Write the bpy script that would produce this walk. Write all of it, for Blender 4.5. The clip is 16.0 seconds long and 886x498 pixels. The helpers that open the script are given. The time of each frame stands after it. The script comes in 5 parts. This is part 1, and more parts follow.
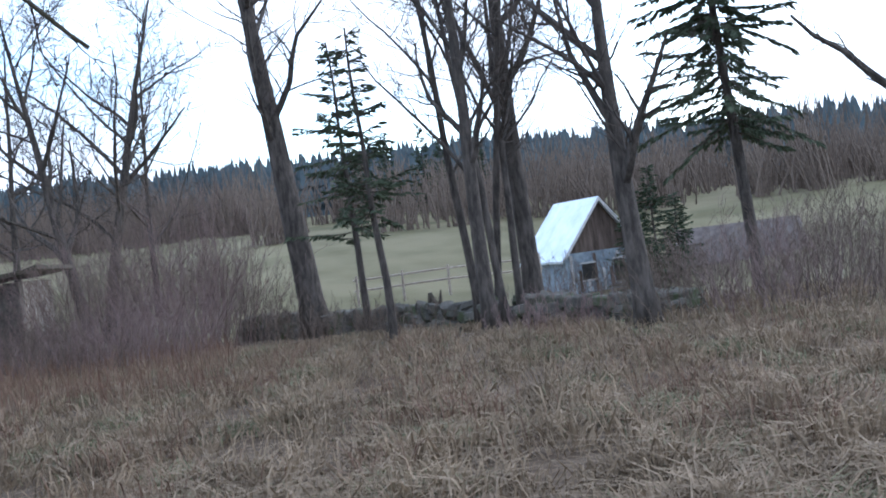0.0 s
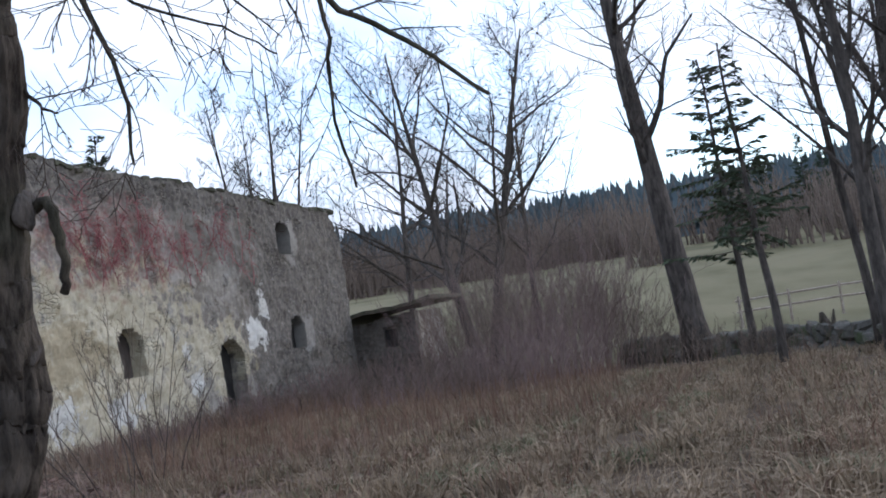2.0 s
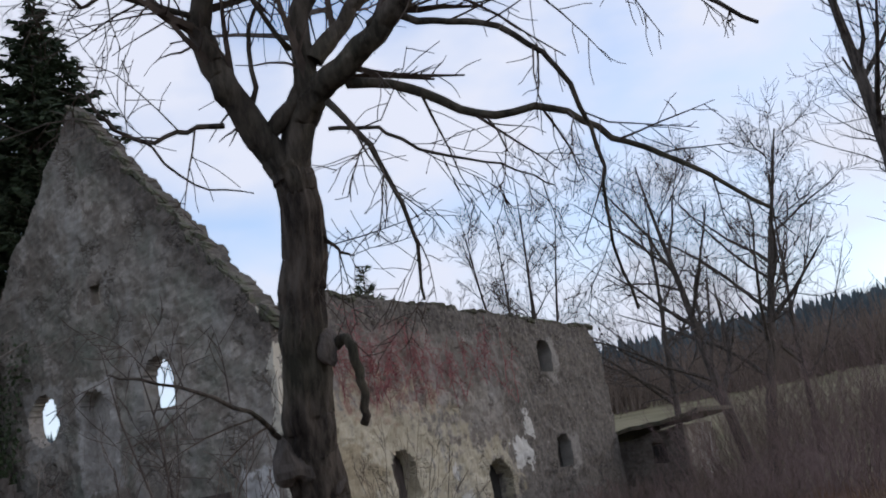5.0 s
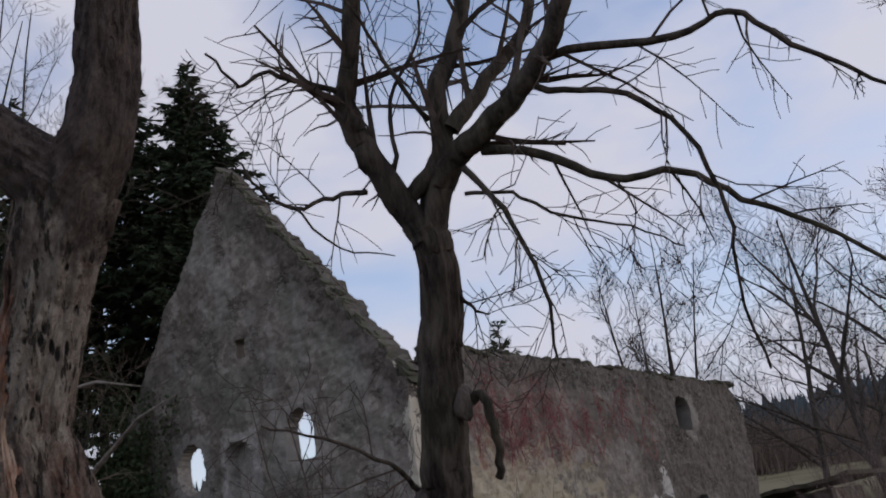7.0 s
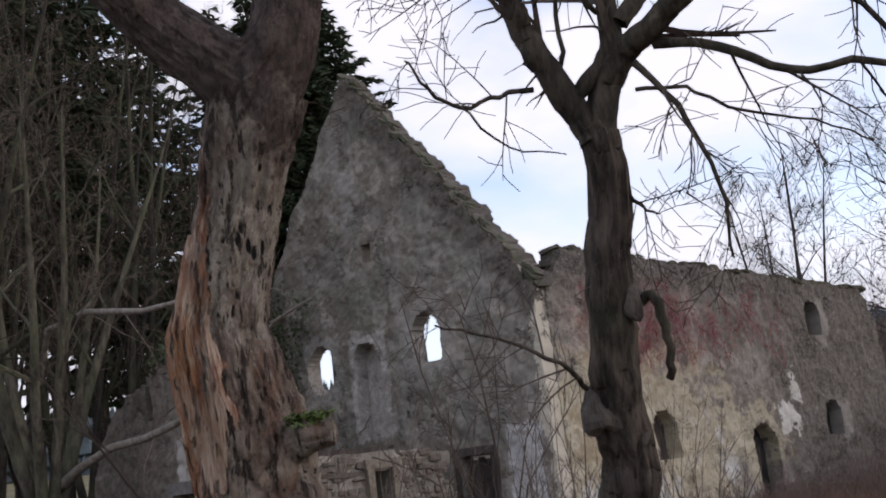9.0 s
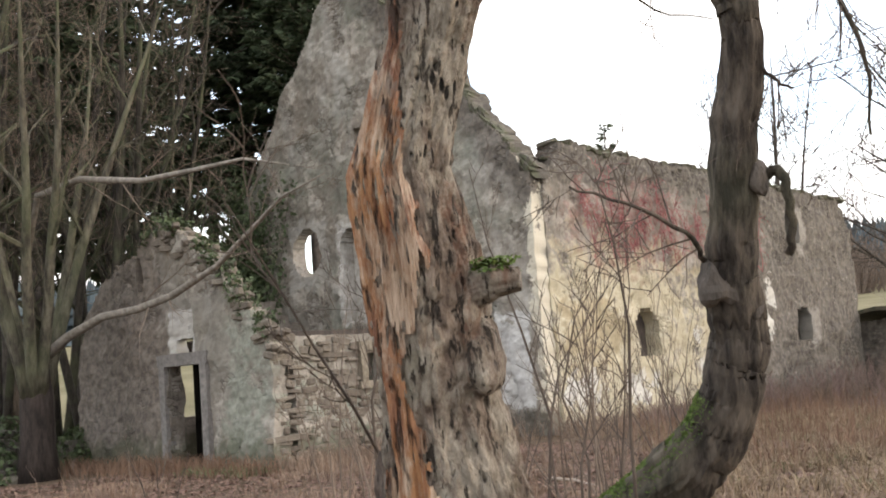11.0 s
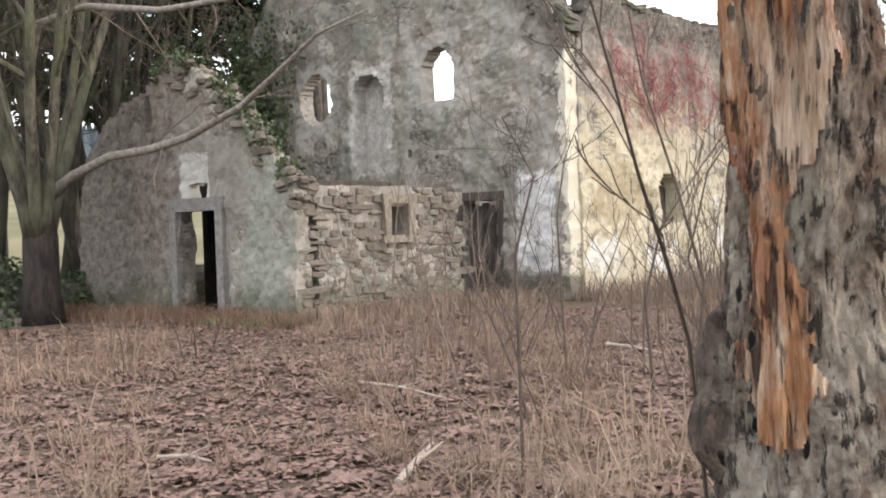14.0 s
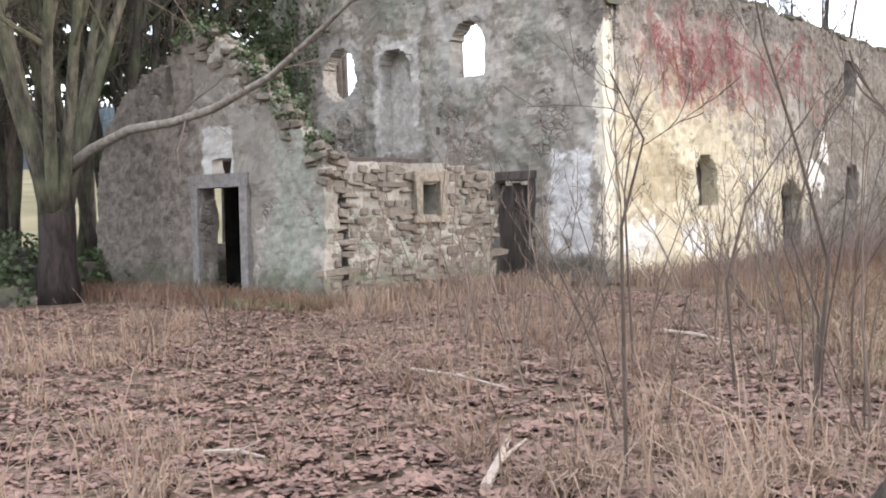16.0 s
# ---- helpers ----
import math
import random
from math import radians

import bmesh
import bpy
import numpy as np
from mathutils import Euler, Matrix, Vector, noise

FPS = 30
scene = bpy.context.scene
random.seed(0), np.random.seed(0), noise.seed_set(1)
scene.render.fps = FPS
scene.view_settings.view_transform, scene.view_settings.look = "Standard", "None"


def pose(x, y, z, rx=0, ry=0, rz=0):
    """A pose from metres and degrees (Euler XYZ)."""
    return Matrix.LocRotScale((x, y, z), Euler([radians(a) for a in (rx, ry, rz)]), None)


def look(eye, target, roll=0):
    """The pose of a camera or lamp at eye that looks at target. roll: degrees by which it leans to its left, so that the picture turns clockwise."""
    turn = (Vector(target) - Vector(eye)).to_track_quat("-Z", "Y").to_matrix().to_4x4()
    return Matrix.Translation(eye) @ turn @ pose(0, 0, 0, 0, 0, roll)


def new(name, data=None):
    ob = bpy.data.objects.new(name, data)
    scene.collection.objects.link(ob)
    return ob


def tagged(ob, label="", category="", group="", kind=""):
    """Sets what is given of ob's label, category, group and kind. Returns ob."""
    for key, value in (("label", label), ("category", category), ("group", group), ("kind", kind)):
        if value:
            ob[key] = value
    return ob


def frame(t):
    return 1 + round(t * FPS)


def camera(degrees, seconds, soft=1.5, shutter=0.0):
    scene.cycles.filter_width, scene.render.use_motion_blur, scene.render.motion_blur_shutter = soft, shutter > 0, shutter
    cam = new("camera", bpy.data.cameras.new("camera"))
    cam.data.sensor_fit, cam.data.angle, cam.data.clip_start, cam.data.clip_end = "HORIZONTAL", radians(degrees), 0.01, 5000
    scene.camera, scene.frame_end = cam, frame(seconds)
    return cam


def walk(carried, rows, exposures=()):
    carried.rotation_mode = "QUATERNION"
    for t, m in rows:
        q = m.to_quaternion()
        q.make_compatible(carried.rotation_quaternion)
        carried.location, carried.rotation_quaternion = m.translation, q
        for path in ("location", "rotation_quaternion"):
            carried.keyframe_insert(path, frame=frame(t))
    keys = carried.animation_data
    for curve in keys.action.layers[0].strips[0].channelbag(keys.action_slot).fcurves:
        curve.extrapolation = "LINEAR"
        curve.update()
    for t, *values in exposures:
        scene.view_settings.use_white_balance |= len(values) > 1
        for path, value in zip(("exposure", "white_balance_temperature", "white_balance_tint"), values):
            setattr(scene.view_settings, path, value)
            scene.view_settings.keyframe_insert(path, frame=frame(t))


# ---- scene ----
cam = camera(46.0, 16.0, 1.9)
PATH = [
    (0.0, (0.079, 0.287, 1.518), (0.132, 2.286, 1.518), -7.32),
    (0.5, (0.055, 0.298, 1.524), (-0.074, 2.294, 1.553), -7.95),
    (1.0, (0.039, 0.289, 1.539), (-0.266, 2.265, 1.6), -8.43),
    (1.5, (0.031, 0.271, 1.542), (-0.444, 2.211, 1.643), -8.81),
    (2.0, (-0.024, 0.266, 1.568), (-0.653, 2.158, 1.711), -9.0),
    (2.5, (-0.054, 0.247, 1.592), (-0.832, 2.08, 1.784), -9.0),
    (3.0, (-0.09, 0.285, 1.616), (-1.004, 2.047, 1.865), -8.9),
    (3.5, (-0.102, 0.247, 1.612), (-1.086, 1.962, 1.916), -9.1),
    (4.0, (-0.129, 0.189, 1.627), (-1.108, 1.898, 1.976), -9.7),
    (6.5, (0.01, 0.074, 1.612), (-1.117, 1.63, 2.168), -9.7),
    (7.0, (0.031, -0.018, 1.6), (-1.154, 1.487, 2.177), -8.6),
    (7.5, (-0.019, 0.005, 1.597), (-1.269, 1.46, 2.165), -8.5),
    (8.0, (-0.053, 0.018, 1.61), (-1.373, 1.423, 2.144), -7.8),
    (8.5, (-0.109, 0.023, 1.608), (-1.482, 1.392, 2.1), -7.7),
    (9.0, (-0.208, -0.166, 1.624), (-1.594, 1.209, 2.056), -7.3),
    (9.5, (-0.273, -0.311, 1.613), (-1.666, 1.074, 1.988), -7.1),
    (12.0, (-1.475, -0.817, 1.529), (-2.808, 0.669, 1.661), -2.8),
    (12.5, (-1.781, -0.749, 1.531), (-3.108, 0.746, 1.611), -2.6),
    (13.0, (-1.975, -0.685, 1.549), (-3.319, 0.795, 1.577), -2.5),
    (13.5, (-2.13, -0.729, 1.535), (-3.482, 0.745, 1.527), -2.1),
    (14.0, (-2.311, -0.804, 1.548), (-3.652, 0.679, 1.507), -2.0),
    (14.5, (-2.481, -0.806, 1.546), (-3.822, 0.676, 1.482), -1.9),
    (15.0, (-2.667, -0.78, 1.543), (-4.007, 0.702, 1.465), -1.9),
    (15.5, (-2.937, -0.641, 1.507), (-4.285, 0.835, 1.43), -1.7),
    (16.0, (-3.174, -0.538, 1.479), (-4.525, 0.935, 1.408), -1.4),
]
# exposure of the walk
EXPO = [(0.0, -0.2, 5350, 10), (1.0, -0.33, 5350, 11), (2.0, -0.68, 5600, 12), (3.0, -0.92, 5550, 12), (4.0, -1.05, 5750, 13), (5.2, -1.4, 6000, 16), (6.5, -1.72, 6100, 19), (8.0, -1.62, 6300, 21), (9.0, -1.05, 6400, 20),
        (9.7, -0.62, 6600, 18), (11.0, 0.25, 7200, 13), (12.0, 0.4, 7250, 13), (13.5, 0.52, 7050, 13), (16.0, 0.8, 6600, 15)]
walk(cam, [(t, look(e, g, r)) for t, e, g, r in PATH], EXPO)

# ---- world and sun: a bright overcast winter afternoon ----
world = bpy.data.worlds.new("overcast")
scene.world = world
world.use_nodes = True
wn = world.node_tree
wn.nodes.clear()


def wnode(kind, **kw):
    n = wn.nodes.new(kind)
    for k, v in kw.items():
        n.inputs[k].default_value = v
    return n


wout = wn.nodes.new("ShaderNodeOutputWorld")
wbg = wn.nodes.new("ShaderNodeBackground")
sky = wn.nodes.new("ShaderNodeTexSky")
sky.sky_type = "NISHITA"
sky.sun_disc = False
sky.sun_elevation = radians(21)
sky.sun_rotation = radians(50)
skygain = wnode("ShaderNodeVectorMath")
skygain.operation = "SCALE"
skygain.inputs["Scale"].default_value = 0.62
wn.links.new(sky.outputs[0], skygain.inputs[0])
wtc = wn.nodes.new("ShaderNodeTexCoord")
wmap = wn.nodes.new("ShaderNodeMapping")
wmap.inputs["Scale"].default_value = (1.0, 1.0, 2.2)
wn.links.new(wtc.outputs["Generated"], wmap.inputs[0])
wnoise = wnode("ShaderNodeTexNoise", Scale=3.0, Detail=6.0, Roughness=0.5)
wn.links.new(wmap.outputs[0], wnoise.inputs[0])
wramp = wn.nodes.new("ShaderNodeValToRGB")
wramp.color_ramp.elements[0].position, wramp.color_ramp.elements[0].color = 0.38, (0.22, 0.22, 0.22, 1)
wramp.color_ramp.elements[1].position, wramp.color_ramp.elements[1].color = 0.58, (1, 1, 1, 1)
wn.links.new(wnoise.outputs["Fac"], wramp.inputs[0])
wmix = wn.nodes.new("ShaderNodeMix")
wmix.data_type = "RGBA"
# clouds are brighter towards the sun
wdot = wnode("ShaderNodeVectorMath")
wdot.operation = "DOT_PRODUCT"
wdot.inputs[1].default_value = (0.72, 0.60, 0.36)
wn.links.new(wtc.outputs["Generated"], wdot.inputs[0])
wglow = wn.nodes.new("ShaderNodeMapRange")
for wi, wv in ((1, -1.0), (2, 1.0), (3, 2.05), (4, 2.15)):
    wglow.inputs[wi].default_value = wv
wn.links.new(wdot.outputs["Value"], wglow.inputs[0])
wcloud = wnode("ShaderNodeVectorMath")
wcloud.operation = "SCALE"
wcloud.inputs[0].default_value = (0.955, 0.985, 1.03)
wn.links.new(wglow.outputs[0], wcloud.inputs["Scale"])
wn.links.new(wcloud.outputs[0], wmix.inputs[7])
wn.links.new(wramp.outputs[0], wmix.inputs[0])
wn.links.new(skygain.outputs[0], wmix.inputs[6])
wn.links.new(wmix.outputs[2], wbg.inputs[0])
wbg.inputs[1].default_value = 1.0
wn.links.new(wbg.outputs[0], wout.inputs[0])

sun = new("sun", bpy.data.lights.new("sun", "SUN"))
sun.data.energy, sun.data.angle, sun.data.color = 0.5, radians(25), (1.0, 0.96, 0.9)
sun.matrix_world = look((29, 24, 14.5), (0, 0, 0))

# ---- materials ----


class Nodes:
    """A small writer of node materials."""

    def __init__(self, name, rough=0.9, metal=0.0, spec=0.3):
        self.m = bpy.data.materials.new(name)
        self.m.use_nodes = True
        self.t = self.m.node_tree
        self.b = self.t.nodes["Principled BSDF"]
        self.b.inputs["Roughness"].default_value = rough
        self.b.inputs["Metallic"].default_value = metal
        self.b.inputs["Specular IOR Level"].default_value = spec
        self.co = self.t.nodes.new("ShaderNodeTexCoord").outputs["Object"]

    def put(self, sock, v):
        if isinstance(v, bpy.types.NodeSocket):
            self.t.links.new(v, sock)
        elif isinstance(v, tuple):
            sock.default_value = (*v, 1) if len(v) == 3 and sock.type == "RGBA" else v
        else:
            sock.default_value = v

    def noise(self, scale, detail=4.0, rough=0.55, stretch=None):
        v = self.co
        if stretch:
            mp = self.t.nodes.new("ShaderNodeMapping")
            mp.inputs["Scale"].default_value = stretch
            self.t.links.new(self.co, mp.inputs[0])
            v = mp.outputs[0]
        n = self.t.nodes.new("ShaderNodeTexNoise")
        n.inputs["Scale"].default_value, n.inputs["Detail"].default_value, n.inputs["Roughness"].default_value = scale, detail, rough
        self.t.links.new(v, n.inputs[0])
        return n.outputs["Fac"]

    def voronoi(self, scale, feature="F1", stretch=None, out="Distance"):
        v = self.co
        if stretch:
            mp = self.t.nodes.new("ShaderNodeMapping")
            mp.inputs["Scale"].default_value = stretch
            self.t.links.new(self.co, mp.inputs[0])
            v = mp.outputs[0]
        n = self.t.nodes.new("ShaderNodeTexVoronoi")
        n.feature = feature
        n.inputs["Scale"].default_value = scale
        self.t.links.new(v, n.inputs[0])
        return n.outputs[out]

    def ramp(self, fac, lo, hi, a=0.0, b=1.0):
        n = self.t.nodes.new("ShaderNodeMapRange")
        for i, v in enumerate((fac, lo, hi, a, b)):
            self.put(n.inputs[i], v)
        return n.outputs[0]

    def math(self, op, a, b=0.0):
        n = self.t.nodes.new("ShaderNodeMath")
        n.operation = op
        self.put(n.inputs[0], a)
        self.put(n.inputs[1], b)
        return n.outputs[0]

    def mix(self, fac, a, b):
        n = self.t.nodes.new("ShaderNodeMix")
        n.data_type = "RGBA"
        self.put(n.inputs[0], fac)
        self.put(n.inputs[6], a)
        self.put(n.inputs[7], b)
        return n.outputs[2]

    def axis(self, i):
        n = self.t.nodes.new("ShaderNodeSeparateXYZ")
        self.t.links.new(self.co, n.inputs[0])
        return n.outputs[i]

    def blob(self, centre, size, edge, wobble, lo=0.9, hi=1.05):
        """1 inside an uneven patch round centre, 0 outside it."""
        parts = []
        for i in range(3):
            if size[i]:
                d = self.math("DIVIDE", self.math("SUBTRACT", self.axis(i), centre[i]), size[i])
                parts.append(self.math("MULTIPLY", d, d))
        total = parts[0]
        for p in parts[1:]:
            total = self.math("ADD", total, p)
        total = self.math("ADD", total, self.math("MULTIPLY", self.math("SUBTRACT", edge, 0.5), wobble))
        return self.ramp(total, lo, hi, 1.0, 0.0)

    def patch(self, axis, a0, a1, z0, z1, edge, wobble=0.35):
        """1 inside an uneven upright rectangle, 0 outside it."""
        d = []
        for i, lo, hi in ((axis, a0, a1), (2, z0, z1)):
            d.append(self.math("ABSOLUTE", self.math("DIVIDE", self.math("SUBTRACT", self.axis(i), (lo + hi) / 2), (hi - lo) / 2)))
        far = self.math("ADD", self.math("MAXIMUM", d[0], d[1]), self.math("MULTIPLY", self.math("SUBTRACT", edge, 0.5), wobble * 4))
        return self.ramp(far, 0.93, 1.03, 1.0, 0.0)

    def each(self):
        return self.t.nodes.new("ShaderNodeObjectInfo").outputs["Random"]

    def island(self):
        return self.t.nodes.new("ShaderNodeNewGeometry").outputs["Random Per Island"]

    def done(self, colour, bump=None, strength=0.5, dist=0.02, rough=None):
        self.put(self.b.inputs["Base Color"], colour)
        if rough is not None:
            self.put(self.b.inputs["Roughness"], rough)
        if bump is not None:
            n = self.t.nodes.new("ShaderNodeBump")
            n.inputs["Strength"].default_value, n.inputs["Distance"].default_value = strength, dist
            self.t.links.new(bump, n.inputs["Height"])
            self.t.links.new(n.outputs[0], self.b.inputs["Normal"])
        return self.m


def plaster_base(n):
    """Weathered render over rubble: grain, damp stains, bare stone where it has fallen."""
    grain, stain, fall = n.noise(9, 6, 0.7), n.noise(0.7, 5, 0.6), n.noise(1.1, 7, 0.62)
    blotch = n.noise(1.9, 8, 0.68)
    c = n.mix(n.ramp(grain, 0.3, 0.7), (0.161, 0.133, 0.108), (0.278, 0.241, 0.198))
    c = n.mix(n.ramp(blotch, 0.5, 0.54, 0, 0.85), c, n.mix(n.ramp(grain, 0.3, 0.7), (0.32, 0.283, 0.236), (0.464, 0.417, 0.359)))
    c = n.mix(n.ramp(n.noise(3.1, 7, 0.7), 0.55, 0.68, 0, 0.7), c, (0.101, 0.0844, 0.0692))
    c = n.mix(n.ramp(stain, 0.42, 0.62, 0, 0.75), c, (0.198, 0.181, 0.152))
    drip = n.noise(1.6, 5, 0.6, (1.0, 1.0, 0.22))
    c = n.mix(n.ramp(drip, 0.52, 0.7, 0, 0.6), c, (0.397, 0.375, 0.337))
    stones = n.voronoi(5.0, "DISTANCE_TO_EDGE", (1.0, 1.0, 2.1))
    rock = n.mix(n.ramp(stones, 0.0, 0.09), (0.135, 0.11, 0.0886), n.mix(n.ramp(n.noise(4, 3), 0.35, 0.65), (0.186, 0.161, 0.131), (0.337, 0.303, 0.261)))
    bare = n.ramp(fall, 0.565, 0.6)
    c = n.mix(bare, c, rock)
    height = n.math("ADD", n.math("MULTIPLY", grain, 0.25), n.math("MULTIPLY", n.math("SUBTRACT", n.ramp(stones, 0.0, 0.12), 1.5), n.math("MULTIPLY", bare, 0.8)))
    return c, height, grain, stain


def gable_material():
    n = Nodes("weathered_render")
    c, h, grain, stain = plaster_base(n)
    green = n.noise(0.5, 6, 0.65)
    c = n.mix(n.ramp(green, 0.5, 0.68, 0, 0.65), c, (0.145, 0.168, 0.128))
    edge, fray = n.noise(3.0, 8, 0.7), n.noise(6.5, 7, 0.7)
    chalk = n.mix(n.ramp(fray, 0.35, 0.62), (0.40, 0.385, 0.36), (0.60, 0.585, 0.56))
    # dark bare rubble under the sloping verge
    verge = n.math("ADD", n.math("ADD", n.axis(2), n.math("MULTIPLY", n.axis(0), 1.21)), n.math("MULTIPLY", n.math("SUBTRACT", edge, 0.5), 2.2))
    c = n.mix(n.ramp(verge, -13.4, -12.6, 0, 0.75), c, n.mix(n.ramp(fray, 0.4, 0.6), (0.06, 0.05, 0.043), (0.15, 0.125, 0.105)))
    # a fallen skin of limewash beside the doorway, and the pale quoin
    c = n.mix(n.patch(0, -15.85, -14.8, 0.55, 2.55, edge, 0.3), c, chalk)
    c = n.mix(n.patch(0, -14.68, -14.2, 0.3, 5.4, edge, 1.1), c, (0.55, 0.50, 0.40))
    # limewash round the niche and the openings
    c = n.mix(n.math("MULTIPLY", n.patch(0, -20.85, -19.4, 2.8, 5.45, edge, 0.22), 0.9), c, n.mix(n.ramp(fray, 0.4, 0.65), (0.34, 0.31, 0.275), (0.56, 0.525, 0.48)))
    for x, z in ((-22.0, 4.8), (-18.05, 5.0)):
        c = n.mix(n.math("MULTIPLY", n.patch(0, x - 0.75, x + 0.75, z - 0.9, z + 0.85, edge, 0.5), 0.55), c, (0.38, 0.355, 0.32))
    # damp foot
    foot = n.math("ADD", n.axis(2), n.math("MULTIPLY", n.math("SUBTRACT", edge, 0.5), 1.6))
    c = n.mix(n.ramp(foot, 0.35, 0.6, 0.8, 0.0), c, (0.085, 0.078, 0.062))
    return n.done(c, h, 0.8, 0.06)


def long_wall_material():
    n = Nodes("long_wall_render")
    c, h, grain, stain = plaster_base(n)
    edge, fray = n.noise(2.4, 8, 0.7), n.noise(7.0, 7, 0.7)
    # the far half and the wall's head have lost their render: dark rubble with pale mortar specks
    rubble = n.mix(n.ramp(fray, 0.38, 0.62), (0.065, 0.056, 0.048), (0.17, 0.148, 0.125))
    rubble = n.mix(n.ramp(n.noise(11, 3, 0.5), 0.66, 0.7, 0, 0.8), rubble, (0.38, 0.35, 0.31))
    head = n.math("ADD", n.axis(2), n.math("MULTIPLY", n.math("SUBTRACT", edge, 0.5), 1.8))
    c = n.mix(n.ramp(head, 5.2, 5.6, 0, 0.9), c, rubble)
    far = n.math("ADD", n.axis(1), n.math("MULTIPLY", n.math("SUBTRACT", edge, 0.5), 5.0))
    c = n.mix(n.ramp(far, 24.0, 27.0, 0.1, 0.85), c, rubble)
    cream = n.mix(n.ramp(edge, 0.35, 0.65), (0.36, 0.31, 0.21), (0.58, 0.52, 0.39))
    ochre = n.mix(n.ramp(fray, 0.4, 0.6), (0.25, 0.20, 0.12), (0.38, 0.31, 0.20))
    c = n.mix(n.math("MULTIPLY", n.blob((0, 19.2, 1.6), (0, 4.6, 2.9), edge, 5.0, 0.5, 1.0), 0.95), c, cream)
    c = n.mix(n.math("MULTIPLY", n.blob((0, 18.3, 2.1), (0, 1.4, 1.0), edge, 6.0, 0.4, 1.0), 0.7), c, ochre)
    c = n.mix(n.math("MULTIPLY", n.blob((0, 23.9, 1.7), (0, 2.2, 1.2), edge, 5.0, 0.4, 0.9), 0.9), c, cream)
    for y, z, a, b in ((17.8, 0.8, 0.9, 0.5), (20.0, 0.8, 0.8, 0.45), (26.2, 2.1, 0.8, 0.55), (26.8, 2.9, 0.35, 0.7), (23.0, 1.1, 0.6, 0.5), (22.7, 1.9, 0.25, 0.3)):
        c = n.mix(n.blob((0, y, z), (0, a, b), edge, 6.0, 0.4, 0.55), c, (0.56, 0.54, 0.49))
    for y, z in ((29.1, 4.75), (29.4, 2.0)):
        c = n.mix(n.math("MULTIPLY", n.blob((0, y, z), (0, 0.5, 0.75), edge, 4.0, 0.5, 1.0), 0.6), c, (0.34, 0.315, 0.28))
    red = n.mix(n.ramp(n.noise(14, 3), 0.4, 0.6), (0.17, 0.052, 0.05), (0.26, 0.13, 0.115))
    c = n.mix(n.math("MULTIPLY", n.blob((0, 20.3, 4.5), (0, 3.0, 1.15), edge, 3.2, 0.5, 1.3), n.ramp(n.noise(5.5, 6, 0.7), 0.44, 0.62, 0.05, 0.75)), c, red)
    return n.done(c, h, 0.8, 0.06)


def annex_material():
    n = Nodes("annex_render")
    c, h, grain, stain = plaster_base(n)
    edge, fray = n.noise(2.6, 8, 0.7), n.noise(6.0, 7, 0.7)
    c = n.mix(n.blob((-16.6, 0, 0.9), (0.8, 0, 2.3), edge, 6.0, 0.2, 0.9), c, n.mix(n.ramp(fray, 0.38, 0.62), (0.18, 0.182, 0.145), (0.30, 0.30, 0.25)))
    c = n.mix(n.blob((-21.0, 0, 1.6), (2.2, 0, 2.4), edge, 4.0, 0.3, 1.0), c, n.mix(n.ramp(fray, 0.38, 0.62), (0.115, 0.09, 0.072), (0.20, 0.162, 0.132)))
    side = n.math("ADD", n.axis(0), n.math("MULTIPLY", n.math("SUBTRACT", edge, 0.5), 2.5))
    c = n.mix(n.ramp(side, -19.7, -18.9, 0.92, 0.0), c, n.mix(n.ramp(fray, 0.38, 0.62), (0.10, 0.082, 0.068), (0.215, 0.18, 0.15)))
    c = n.mix(n.patch(0, -19.2, -18.25, 2.25, 3.1, edge, 0.22), c, (0.46, 0.435, 0.395))
    foot = n.math("ADD", n.axis(2), n.math("MULTIPLY", n.math("SUBTRACT", edge, 0.5), 1.8))
    c = n.mix(n.ramp(foot, 0.3, 0.7, 0.75, 0.0), c, (0.085, 0.088, 0.055))
    return n.done(c, h, 0.7, 0.05)


def stone_material(name, a, b, moss=0.0):
    n = Nodes(name, 0.92)
    tone = n.math("ADD", n.math("MULTIPLY", n.each(), 0.6), n.math("MULTIPLY", n.island(), 0.4))
    c = n.mix(tone, a, b)
    g = n.noise(14, 6, 0.7)
    c = n.mix(n.ramp(g, 0.35, 0.7, 0, 0.7), c, tuple(v * 0.55 for v in a))
    if moss:
        c = n.mix(n.ramp(n.noise(1.8, 5, 0.65), 0.5, 0.62, 0, moss), c, (0.07, 0.10, 0.03))
    return n.done(c, g, 0.6, 0.02)


def bark_material(name, a, b, scale=9.0, green=0.0):
    n = Nodes(name, 0.95)
    ridges = n.noise(scale, 6, 0.7, (1, 1, 0.22))
    c = n.mix(n.ramp(ridges, 0.38, 0.62), a, b)
    c = n.mix(n.ramp(n.noise(2.0, 4), 0.5, 0.7, 0, 0.55), c, tuple(v * 0.6 for v in a))
    if green:
        c = n.mix(n.ramp(n.noise(1.1, 5), 0.45, 0.65, 0, green), c, (0.10, 0.115, 0.055))
    return n.done(c, ridges, 0.9, 0.03)


